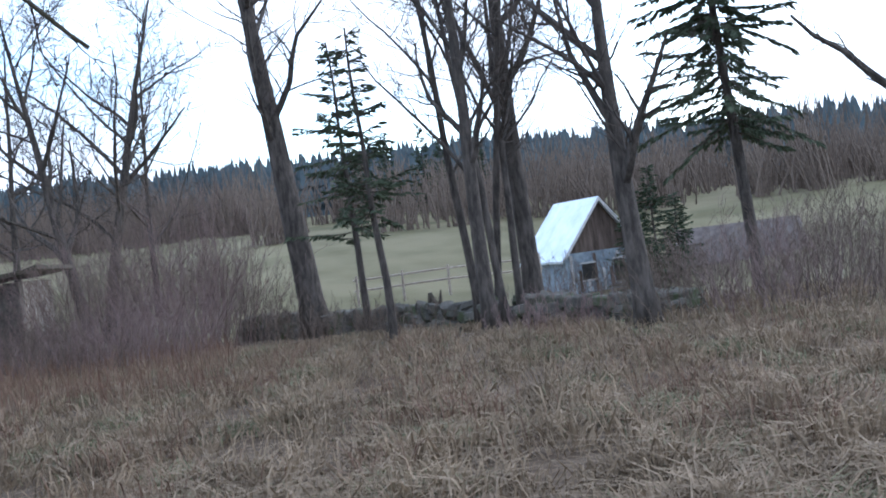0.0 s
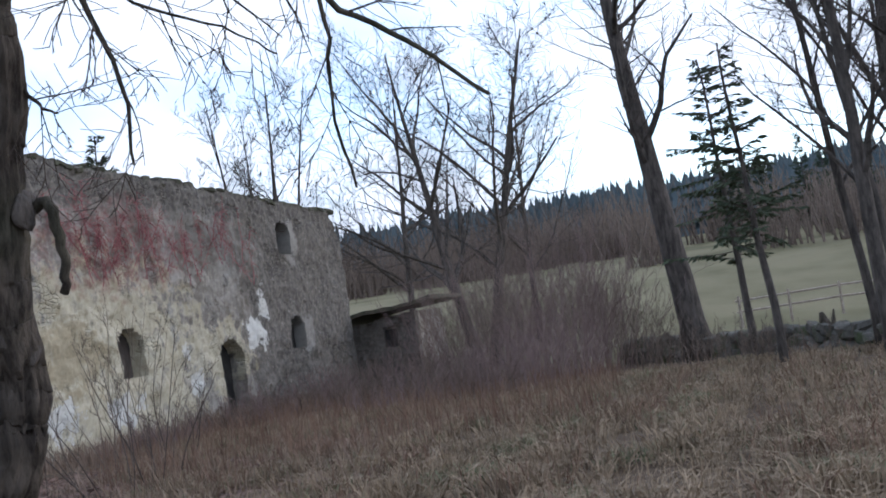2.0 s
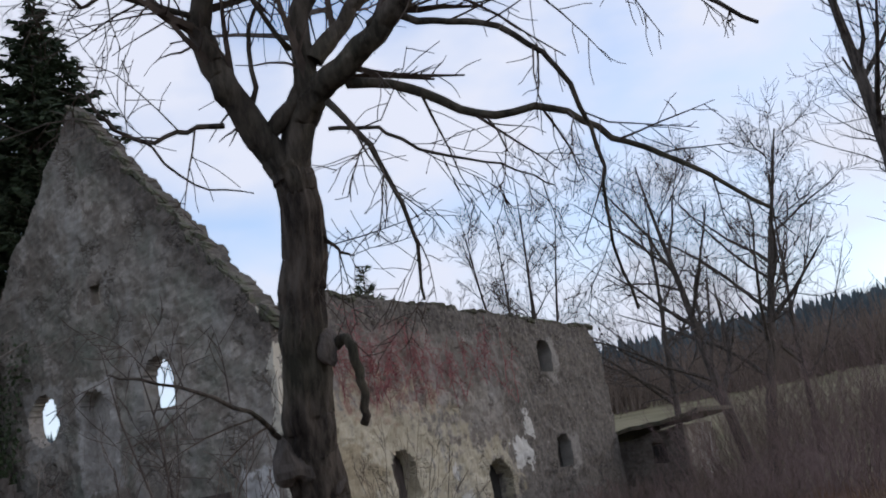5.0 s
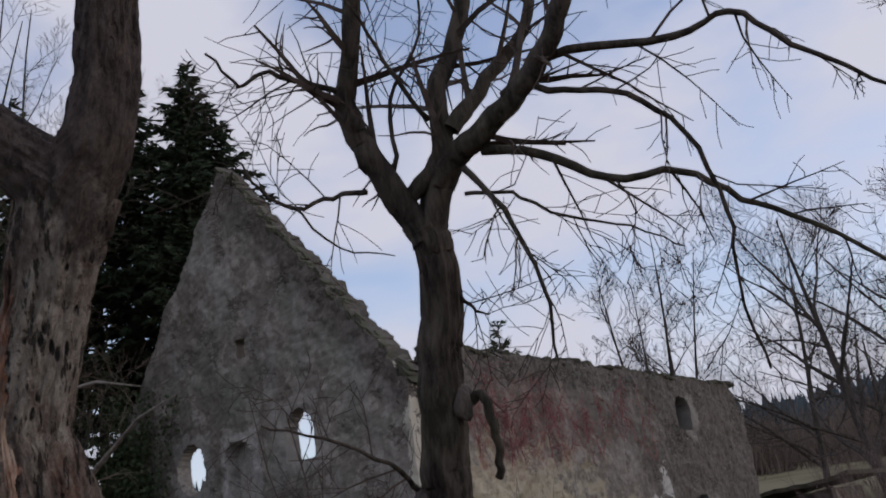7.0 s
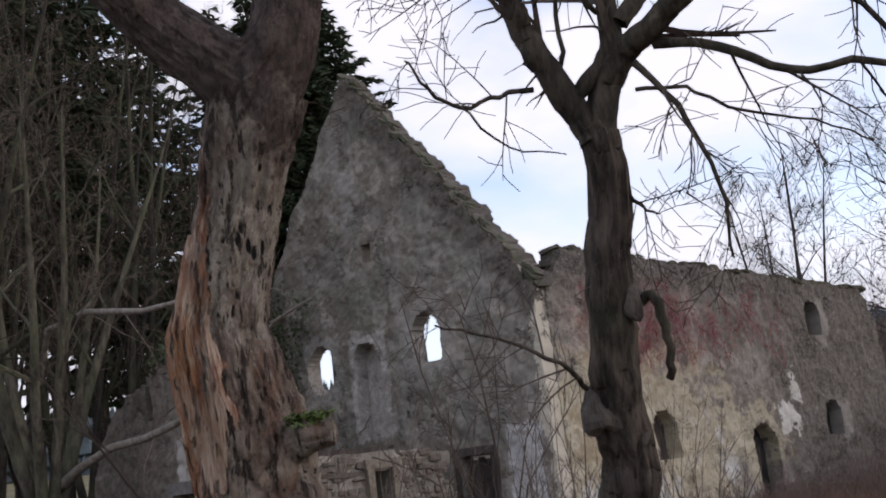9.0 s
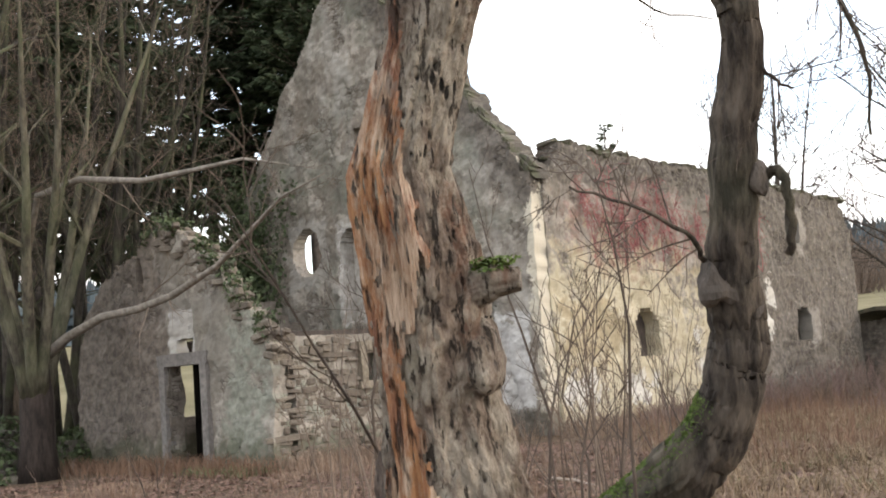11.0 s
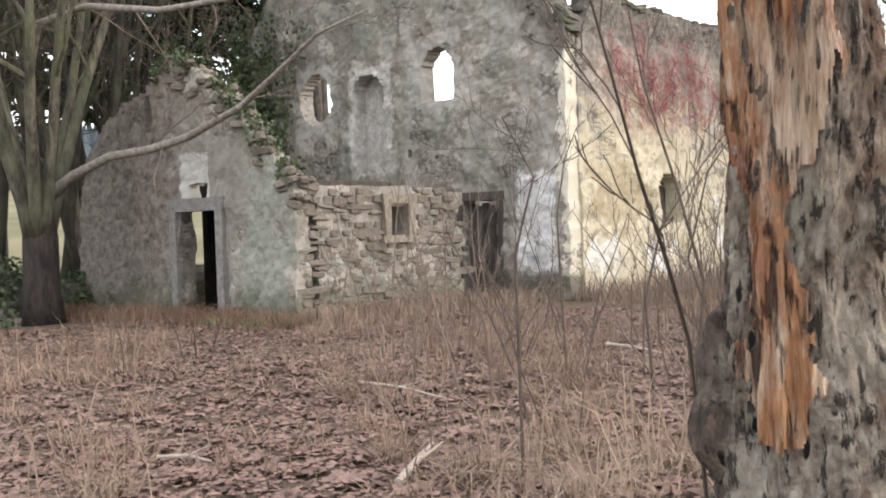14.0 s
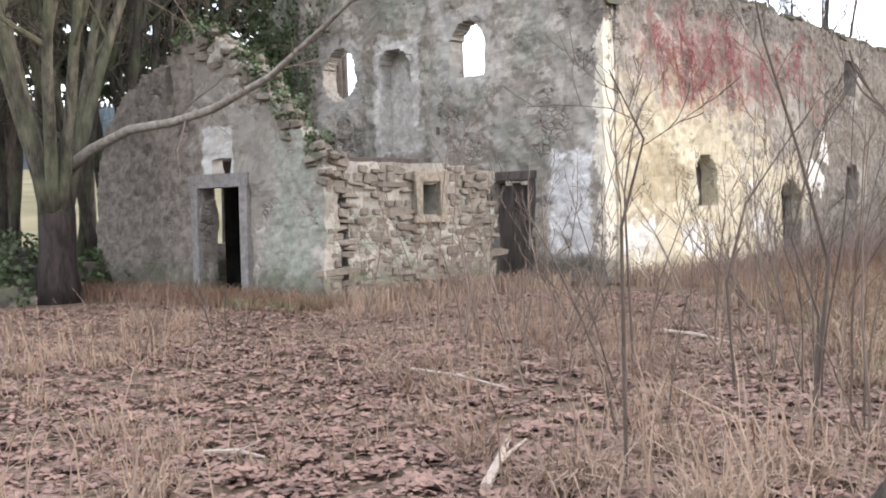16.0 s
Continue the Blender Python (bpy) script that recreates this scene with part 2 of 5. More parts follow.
def dead_bark_material():
    """Scaly, beetle-riddled bark, pale where weathered, dark in the splits."""
    n = Nodes("peeling_bark", 0.88)
    ridges = n.noise(15, 8, 0.75, (1, 1, 0.6))
    cracks = n.noise(27, 6, 0.7, (1, 1, 0.2))
    c = n.mix(n.ramp(ridges, 0.36, 0.64), (0.115, 0.078, 0.058), (0.30, 0.235, 0.185))
    pale = n.noise(4.5, 7, 0.7, (1, 1, 0.5))
    c = n.mix(n.ramp(pale, 0.46, 0.55, 0, 0.85), c, n.mix(n.ramp(ridges, 0.4, 0.6), (0.27, 0.225, 0.175), (0.47, 0.41, 0.335)))
    c = n.mix(n.ramp(n.noise(3.2, 6, 0.7, (1, 1, 0.4)), 0.57, 0.63, 0, 0.7), c, (0.20, 0.098, 0.06))
    c = n.mix(n.ramp(n.noise(2.2, 5, 0.6), 0.56, 0.68, 0, 0.5), c, (0.12, 0.12, 0.055))
    split = n.ramp(cracks, 0.55, 0.6)
    c = n.mix(n.math("MULTIPLY", split, 0.9), c, (0.035, 0.026, 0.02))
    # long borings and pits
    spots = n.math("MULTIPLY", n.ramp(n.voronoi(27, "F1", (1, 1, 0.34)), 0.22, 0.3, 1.0, 0.0), n.ramp(n.noise(5.0, 3, 0.5), 0.5, 0.57))
    c = n.mix(spots, c, (0.012, 0.009, 0.007))
    edge = n.math("ADD", n.axis(2), n.math("MULTIPLY", n.math("SUBTRACT", n.noise(3.5, 6, 0.7), 0.5), 2.0))
    old_bark = n.mix(n.ramp(ridges, 0.36, 0.64), (0.035, 0.023, 0.02), (0.15, 0.108, 0.09))
    c = n.mix(n.ramp(edge, 2.75, 3.0, 0, 0.9), c, old_bark)
    # dark bark still holds on one side of the foot
    clump = n.math("MULTIPLY", n.math("SUBTRACT", n.noise(4.0, 6, 0.7), 0.5), 0.7)
    side = n.ramp(n.math("ADD", n.axis(0), clump), -0.24, -0.16, 1.0, 0.0)
    foot = n.ramp(n.math("ADD", n.axis(2), clump), 1.35, 1.6, 0.85, 0.0)
    c = n.mix(n.math("MULTIPLY", side, foot), c, n.mix(n.ramp(ridges, 0.36, 0.64), (0.03, 0.022, 0.018), (0.15, 0.108, 0.085)))
    return n.done(c, n.math("SUBTRACT", ridges, n.math("MULTIPLY", n.math("ADD", split, spots), 0.8)), 1.0, 0.06)


def bare_wood_material():
    n = Nodes("bare_orange_wood", 0.62)
    grain = n.noise(24, 7, 0.7, (1, 1, 0.09))
    c = n.mix(n.ramp(grain, 0.36, 0.64), (0.25, 0.098, 0.048), (0.54, 0.285, 0.14))
    c = n.mix(n.ramp(n.noise(2.6, 6, 0.65, (1, 1, 0.5)), 0.44, 0.56, 0, 0.85), c, n.mix(n.ramp(grain, 0.4, 0.6), (0.13, 0.055, 0.038), (0.33, 0.14, 0.085)))
    c = n.mix(n.ramp(n.noise(6, 7, 0.72, (1, 1, 0.3)), 0.48, 0.56, 0, 0.85), c, n.mix(n.ramp(grain, 0.4, 0.6), (0.40, 0.27, 0.18), (0.66, 0.52, 0.40)))
    c = n.mix(n.ramp(n.noise(5, 6, 0.7, (1, 1, 0.45)), 0.58, 0.64, 0, 0.8), c, (0.25, 0.19, 0.15))
    split = n.noise(19, 6, 0.65, (1, 1, 0.16))
    c = n.mix(n.ramp(split, 0.57, 0.62, 0, 0.9), c, (0.045, 0.025, 0.018))
    return n.done(c, n.math("SUBTRACT", grain, n.ramp(split, 0.55, 0.62)), 1.0, 0.05)


def plain(name, a, b, scale=6.0, rough=0.8, metal=0.0, stretch=None, bump=0.3, each=0.0):
    n = Nodes(name, rough, metal)
    g = n.noise(scale, 6, 0.65, stretch)
    c = n.mix(n.ramp(g, 0.35, 0.65), a, b)
    if each:
        c = n.mix(n.math("MULTIPLY", n.island(), each), c, tuple(v * 1.6 for v in b))
    return n.done(c, g, bump, 0.02)


def ground_material():
    n = Nodes("winter_ground", 0.97, spec=0.1)
    fine, mid, big = n.noise(9, 6, 0.7), n.noise(0.9, 5, 0.6), n.noise(0.16, 4, 0.5)
    soil = n.mix(n.ramp(fine, 0.35, 0.65), (0.0578, 0.0408, 0.0286), (0.129, 0.0918, 0.0626))
    turf = n.mix(n.ramp(fine, 0.35, 0.65), (0.0816, 0.0578, 0.0394), (0.15, 0.112, 0.0782))
    c = n.mix(n.ramp(mid, 0.42, 0.62), soil, turf)
    x, y = n.axis(0), n.axis(1)
    d = n.math("SQRT", n.math("ADD", n.math("POWER", n.math("ADD", x, 3.0), 2.0), n.math("POWER", n.math("SUBTRACT", y, 3.0), 2.0)))
    field = n.mix(n.ramp(big, 0.35, 0.6), (0.116, 0.109, 0.0578), (0.204, 0.18, 0.109))
    field = n.mix(n.ramp(fine, 0.3, 0.7, 0, 0.4), field, (0.17, 0.136, 0.0748))
    c = n.mix(n.ramp(d, 28, 36), c, field)
    return n.done(c, fine, 0.6, 0.05)


M_GABLE, M_LONG, M_ANNEX = gable_material(), long_wall_material(), annex_material()
M_STONE = stone_material("rubble_stone", (0.12, 0.096, 0.076), (0.256, 0.22, 0.176))
M_FIELDSTONE = stone_material("mossy_field_stone", (0.06, 0.055, 0.045), (0.22, 0.20, 0.17), 0.6)
M_DARKSTONE = stone_material("dark_coping", (0.075, 0.065, 0.055), (0.19, 0.165, 0.135), 0.35)
M_DRESSED = plain("dressed_sandstone", (0.13, 0.108, 0.08), (0.27, 0.228, 0.175), 12)
M_DOORSTONE = plain("grey_door_stone", (0.13, 0.12, 0.11), (0.24, 0.215, 0.195), 10)
M_BARK = bark_material("dark_bark", (0.04, 0.033, 0.028), (0.125, 0.104, 0.088))
M_BARK2 = bark_material("furrowed_bark", (0.022, 0.017, 0.014), (0.115, 0.092, 0.072), 13, 0.2)
M_BARKGREEN = bark_material("green_grey_bark", (0.02, 0.016, 0.013), (0.06, 0.05, 0.038), 10, 0.5)
M_BOLE = bark_material("dark_bole_bark", (0.018, 0.013, 0.011), (0.055, 0.041, 0.034), 9)
M_BARKOLIVE = bark_material("olive_grey_bark", (0.04, 0.033, 0.025), (0.14, 0.125, 0.09), 8, 0.5)
M_BOUGH = plain("pale_bough_bark", (0.13, 0.11, 0.09), (0.27, 0.235, 0.195), 9)
M_TWIG = plain("twig_bark", (0.05, 0.036, 0.028), (0.10, 0.075, 0.058), 8)
M_REDTWIG = plain("red_brown_twigs", (0.12, 0.08, 0.072), (0.216, 0.152, 0.136), 4, each=0.2)
M_BROWNTWIG = plain("grey_brown_stems", (0.08, 0.0576, 0.0432), (0.16, 0.12, 0.092), 4, each=0.25)
M_IVY = plain("dark_ivy_leaves", (0.025, 0.04, 0.018), (0.07, 0.09, 0.04), 6, 0.7, each=0.4)
M_VINE = plain("red_climber_twigs", (0.16, 0.045, 0.05), (0.36, 0.13, 0.13), 4, each=0.3)
M_DEAD, M_WOOD = dead_bark_material(), bare_wood_material()
M_MOSS = plain("bright_moss", (0.045, 0.08, 0.018), (0.14, 0.19, 0.05), 18, 1.0, bump=0.9)
M_NEEDLE = plain("spruce_needles", (0.014, 0.024, 0.012), (0.045, 0.062, 0.03), 5, 0.85, each=0.3)
M_NEEDLE2 = plain("grey_green_needles", (0.03, 0.042, 0.024), (0.075, 0.09, 0.05), 5, 0.85, each=0.3)
# distant spruce green, lightened and blued to imitate haze
M_HAZYFOREST = plain("far_spruce_haze", (0.05, 0.066, 0.075), (0.09, 0.11, 0.115), 0.3, 0.95, each=0.2)
M_DRY = plain("dry_grass", (0.102, 0.0646, 0.0476), (0.292, 0.211, 0.153), 0.8, 0.9, each=0.3)
M_STRAW = plain("meadow_straw", (0.0816, 0.0558, 0.034), (0.286, 0.211, 0.136), 1.6, 0.9, each=0.35)
M_REDGRASS = plain("red_brown_stalks", (0.0952, 0.053, 0.034), (0.197, 0.122, 0.0816), 1.0, 0.9, each=0.4)
M_GREENGRASS = plain("winter_green_grass", (0.075, 0.085, 0.04), (0.18, 0.185, 0.10), 1.0, 0.9, each=0.4)
M_LEAF = plain("fallen_leaves", (0.05, 0.028, 0.022), (0.21, 0.13, 0.10), 3.5, 0.75, each=0.5)
M_TIN = plain("bright_sheet_roof", (0.62, 0.68, 0.72), (0.80, 0.84, 0.87), 1.2, 0.35, 0.35, bump=0.1)
M_BOARD = plain("old_boards", (0.06, 0.042, 0.033), (0.17, 0.125, 0.10), 5, 0.9, 0, (1, 1, 0.1))
M_BLUEWALL = plain("blue_grey_cladding", (0.17, 0.20, 0.235), (0.36, 0.41, 0.45), 3.5)
M_PALEWALL = plain("pale_limewash", (0.42, 0.39, 0.37), (0.60, 0.57, 0.55), 2)
M_TILES = plain("brown_tile_roof", (0.085, 0.068, 0.06), (0.16, 0.13, 0.115), 2.5)
# near-black colour that stands for the shade inside openings
M_INSIDESHADE = plain("inside_shade", (0.02, 0.018, 0.016), (0.05, 0.045, 0.04), 3)
M_DARKTIMBER = plain("dark_timber", (0.04, 0.032, 0.028), (0.10, 0.08, 0.068), 6, 0.85, 0, (1, 1, 0.15))
M_MOSSROOF = plain("mossy_roof", (0.045, 0.045, 0.028), (0.12, 0.10, 0.07), 5)
M_GROUND = ground_material()
M_STICK = plain("grey_stick", (0.26, 0.21, 0.165), (0.44, 0.37, 0.30), 9)

# ---- building blocks ----


class Geo:
    """Vertices and faces collected for one mesh."""

    def __init__(self):
        self.v, self.f = [], []

    def tube(self, pts, rad, sides=5, cap=True):
        """A tapered, bent tube along pts."""
        base = len(self.v)
        up = Vector((0.31, 0.47, 0.83))
        for i, p in enumerate(pts):
            a, b = pts[max(i - 1, 0)], pts[min(i + 1, len(pts) - 1)]
            d = Vector(b) - Vector(a)
            d = d.normalized() if d.length > 1e-6 else Vector((0, 0, 1))
            u = d.cross(up)
            u = u.normalized() if u.length > 1e-4 else Vector((1, 0, 0))
            w = d.cross(u)
            for k in range(sides):
                ang = 2 * math.pi * k / sides
                q = Vector(p) + (u * math.cos(ang) + w * math.sin(ang)) * rad[i]
                self.v.append((q.x, q.y, q.z))
        for i in range(len(pts) - 1):
            for k in range(sides):
                a, b = base + i * sides + k, base + i * sides + (k + 1) % sides
                self.f.append((a, b, b + sides, a + sides))
        if cap:
            self.f.append(tuple(base + k for k in range(sides))[::-1])
            self.f.append(tuple(base + (len(pts) - 1) * sides + k for k in range(sides)))

    def box(self, lo, hi, jitter=0.0, rng=None):
        b = len(self.v)
        for x in (lo[0], hi[0]):
            for y in (lo[1], hi[1]):
                for z in (lo[2], hi[2]):
                    j = [rng.uniform(-jitter, jitter) for _ in range(3)] if rng else (0, 0, 0)
                    self.v.append((x + j[0], y + j[1], z + j[2]))
        for q in ((0, 1, 3, 2), (4, 6, 7, 5), (0, 4, 5, 1), (2, 3, 7, 6), (0, 2, 6, 4), (1, 5, 7, 3)):
            self.f.append(tuple(b + i for i in q))

    def quad(self, a, b, c, d):
        n = len(self.v)
        self.v += [tuple(a), tuple(b), tuple(c), tuple(d)]
        self.f.append((n, n + 1, n + 2, n + 3))

    def mesh(self, name, material, smooth=False):
        me = bpy.data.meshes.new(name)
        me.from_pydata(self.v, [], self.f)
        me.materials.append(material)
        if smooth:
            me.polygons.foreach_set("use_smooth", [True] * len(me.polygons))
        me.update()
        return me


def thing(name, at, label, category, group="", kind=""):
    """An empty at the thing's base."""
    ob = new(name)
    ob.location = at
    ob.empty_display_size = 0.2
    return tagged(ob, label, category, group, kind)


def part(name, geo, material, parent=None, label="", smooth=False):
    ob = new(name, geo if isinstance(geo, bpy.types.Mesh) else geo.mesh(name, material, smooth))
    if parent:
        ob.parent = parent
    if label:
        ob["label"] = label
    return ob


def hill(x, y):
    """The ground's height: level round the ruin, rising to the woods."""
    r = math.hypot(x + 3, y - 3)
    az = math.atan2(x, y)
    k = 0.073 if az < 0 else 0.073 - 0.03 * min(1.0, az / 0.5)
    t = max(0.0, r - 33)
    h = k * t * min(1.0, t / 25)
    h -= 2.6 * math.exp(-((x - 11) ** 2 + (y - 52) ** 2) / 420)
    if r > 175:
        h += 0.01 * (r - 175)
    return h + 0.06 * noise.noise((x * 0.35, y * 0.35, 0.0)) * min(1.0, r / 6)


# ---- ground ----
def build_ground():
    g = Geo()
    rings = [0, 1, 2, 3, 4.5, 6, 8, 10, 12.5, 15, 18, 21, 24, 27, 30, 33, 37, 42, 48, 55, 64, 75, 90, 110, 135, 160, 190, 240, 320, 500, 900, 1800]
    n = 96
    for r in rings:
        for k in range(n):
            a = 2 * math.pi * k / n
            x, y = -3 + r * math.sin(a), 3 + r * math.cos(a)
            g.v.append((x, y, hill(x, y)))
    for i in range(len(rings) - 1):
        for k in range(n):
            a, b = i * n + k, i * n + (k + 1) % n
            g.f.append((a, b, b + n, a + n))
    me = g.mesh("ground", M_GROUND, True)
    bm = bmesh.new()
    bm.from_mesh(me)
    bmesh.ops.remove_doubles(bm, verts=bm.verts, dist=0.001)
    bmesh.ops.recalc_face_normals(bm, faces=bm.faces)
    bm.to_mesh(me)
    bm.free()
    tagged(new("ground", me), "brown winter meadow rising to pale grass fields", "ground", kind="structure")


build_ground()


# ---- the ruin's walls ----
def rough_wall(name, origin, u, n, width, height, thick, inside, material, label, cell=0.09, relief=0.075):
    """A thick rubble wall in the plane of u and z, facing n, kept where inside(along, up) holds."""
    u, n, o = Vector(u), Vector(n), Vector(origin)
    nu, nz = int(width / cell), int(height / cell)
    keep = [[inside((i + 0.5) * cell, (j + 0.5) * cell) for j in range(nz)] for i in range(nu)]
    g, index = Geo(), {}

    def vert(i, j, back):
        key = (i, j, back)
        if key not in index:
            a, b = i * cell, j * cell
            p = o + u * a + Vector((0, 0, b))
            q = p * 1.0
            edge = noise.noise_vector(q * 5.0) * 0.035
            rel = noise.noise(q * 0.9) * relief + noise.noise(q * 3.1) * relief * 0.7 + noise.noise(q * 8.0) * relief * 0.35
            p = p + u * edge.x + Vector((0, 0, edge.z if j else 0)) + n * ((-thick if back else 0) + (rel if not back else -rel))
            index[key] = len(g.v)
            g.v.append((p.x, p.y, p.z))
        return index[key]

    for i in range(nu):
        for j in range(nz):
            if not keep[i][j]:
                continue
            for back in (0, 1):
                q = [vert(i, j, back), vert(i + 1, j, back), vert(i + 1, j + 1, back), vert(i, j + 1, back)]
                g.f.append(tuple(q if not back else q[::-1]))
            for di, dj, a, b in ((-1, 0, (0, 1), (0, 0)), (1, 0, (1, 0), (1, 1)), (0, -1, (0, 0), (1, 0)), (0, 1, (1, 1), (0, 1))):
                ii, jj = i + di, j + dj
                if not (0 <= ii < nu and 0 <= jj < nz and keep[ii][jj]):
                    g.f.append((vert(i + b[0], j + b[1], 0), vert(i + a[0], j + a[1], 0), vert(i + a[0], j + a[1], 1), vert(i + b[0], j + b[1], 1)))
    me = g.mesh(name, material)
    bm = bmesh.new()
    bm.from_mesh(me)
    bmesh.ops.recalc_face_normals(bm, faces=bm.faces)
    bm.to_mesh(me)
    bm.free()
    return tagged(new(name, me), label, "wall", kind="structure")


def arched(a, z, centre, half, low, spring):
    """Whether a point lies in a round-arched opening."""
    if abs(a - centre) > half or z < low:
        return False
    return z < spring or (a - centre) ** 2 + (z - spring) ** 2 < half ** 2


X0, YG = -25.6, 16.5      # gable's far end and plane
XC = -14.45               # building's corner
WG = XC - X0


def gable_inside(a, z):
    x = X0 + a
    top = 5.55 + (XC - x) * 1.21 if x > -20.05 else 12.25 - (-20.05 - x) * 1.2
    top += 0.16 * noise.noise((x * 1.3, 3.0, 0))
    if x > -14.75:
        top = 5.6
    if z > top:
        return False
    if (x + 22.06) ** 2 / 0.6 ** 2 + (z - 4.83) ** 2 / 0.64 ** 2 < 1:
        return False
    if arched(x, z, -20.18, 0.5, 2.9, 4.75):
        return False
    if arched(x, z, -17.98, 0.46, 4.38, 5.1):
        return False
    if abs(x + 16.84) < 0.5 and z < 2.12:
        return False
    if abs(x + 19.74) < 0.16 and abs(z - 7.45) < 0.24:
        return False
    if abs(x + 18.9) < 0.07 and abs(z - 3.25) < 0.1:
        return False
    return True


wall_gable = rough_wall("wall_gable", (X0, YG, 0), (1, 0, 0), (0, -1, 0), WG, 12.6, 0.44, gable_inside, M_GABLE, "tall ruined gable wall with grey peeling render", 0.06)


def long_inside(a, z):
    y = YG + 0.38 + a
    top = 6.35 - 0.028 * a + 0.14 * noise.noise((y * 0.8, 1.0, 0)) + 0.06 * noise.noise((y * 3.1, 5.0, 0))
    if y > 32.2:
        top -= (y - 32.2) * 1.4 + 0.2
    if y < 17.6:
        top = 5.75 + (y - 17.1)
    if z > top:
        return False
    if arched(y, z, 28.6, 0.48, 4.4, 4.95) or arched(y, z, 28.8, 0.5, 1.55, 2.05):
        return False
    if arched(y, z, 24.75, 0.6, 0.0, 1.5) or arched(y, z, 20.45, 0.5, 1.5, 2.1):
        return False
    return True


wall_long = rough_wall("wall_long", (XC, YG + 0.38, 0), (0, 1, 0), (1, 0, 0), 15.9, 6.6, 0.6, long_inside, M_LONG, "long roofless wall, cream and reddish render flaking off", 0.07)
wall_end = rough_wall("wall_end", (X0, 32.7, 0), (1, 0, 0), (0, -1, 0), WG - 0.65, 6, 0.6, lambda a, z: z < 3.2 + 2.3 * a / 11 + 0.4 * noise.noise((a, 2, 1)), M_GABLE, "broken end wall of the roofless ruin", 0.2)
wall_back = rough_wall("wall_back", (X0 + 0.6, YG + 0.65, 0), (0, 1, 0), (1, 0, 0), 15.5, 5, 0.6, lambda a, z: z < 3.6 + 0.7 * noise.noise((a * 0.5, 4, 1)), M_GABLE, "broken rear wall of the roofless ruin", 0.2)

YA, XA, XAL = 10.5, -15.87, -22.95   # the annex: front plane, side plane, far side


def annex_inside(a, z):
    x = XAL + a
    pts = ((-22.95, 1.9), (-22.5, 3.2), (-21.8, 3.95), (-20.7, 4.3), (-20.2, 4.35), (-19.5, 4.9), (-18.7, 4.7), (-17.7, 4.1), (-16.9, 3.3), (-16.3, 2.75), (-15.8, 2.45))
    top = np.interp(x, [p[0] for p in pts], [p[1] for p in pts]) + 0.12 * noise.noise((x * 2.2, 9, 0)) + 0.07 * noise.noise((x * 6, 9, 3))
    if z > top:
        return False
    if -19.25 < x < -18.0 and z < 2.02:
        return False
    if abs(x + 18.62) < 0.32 and 2.2 <= z < 2.55 - 0.5 * (x + 18.62) ** 2:
        return False
    if abs(x + 20.12) < 0.13 and 3.6 < z < 4.3:
        return False
    return True


wall_annex_front = rough_wall("wall_annex_front", (XAL, YA, 0), (1, 0, 0), (0, -1, 0), XA - XAL, 5.2, 0.34, annex_inside, M_ANNEX, "ruined annex front wall with a broken sloping top", 0.06)


def annex_side_inside(a, z):
    y = YA + 0.5 + a
    if z > 2.38 - 0.03 * a + 0.1 * noise.noise((y * 2.5, 0, 4)):
        return False
    return y < 14.75 - 0.25 * noise.noise((z * 2, 1, 1)) and not (12.72 < y < 13.2 and 1.42 < z < 2.02)


wall_annex_side = rough_wall("wall_annex_side", (XA - 0.02, YA + 0.52, 0), (0, 1, 0), (1, 0, 0), 5.4, 2.7, 0.5, annex_side_inside, M_ANNEX, "low bare rubble wall of the annex, moss on top")
wall_annex_far = rough_wall("wall_annex_far", (XAL + 0.5, YA + 0.52, 0), (0, 1, 0), (1, 0, 0), 5.4, 4, 0.5, lambda a, z: z < (2.2 + 1.2 * noise.noise((a * 0.6, 7, 2)) + 0.2 * a if not 1.3 < a < 2.9 else 0.9), M_ANNEX, "far side wall of the roofless annex", 0.18)

# ceiling and walls added behind the doorway to keep its inside dark
for nm, lo, hi, mt, lb in (("ceiling_added", (-20.2, YA + 0.5, 2.3), (-17.0, YA + 3.4, 2.5), M_DARKTIMBER, "added dark ceiling that shades the doorway's inside"),
                           ("wall_added_side", (-20.2, YA + 0.52, 0.0), (-20.0, YA + 0.75, 2.28), M_INSIDESHADE, "added broken side wall in shade-dark colour"),
                           ("wall_added_side", (-20.2, YA + 1.2, 0.0), (-20.0, YA + 3.18, 2.28), M_INSIDESHADE, "added side wall in shade-dark colour"),
                           ("wall_added_end", (-20.2, YA + 3.2, 0.0), (-17.0, YA + 3.4, 2.28), M_INSIDESHADE, "added end wall in shade-dark colour"),
                           ("wall_added_side", (-17.2, YA + 0.52, 0.0), (-17.0, YA + 3.18, 2.28), M_INSIDESHADE, "added side wall in shade-dark colour")):
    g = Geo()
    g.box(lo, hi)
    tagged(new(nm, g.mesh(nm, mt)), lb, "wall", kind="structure")
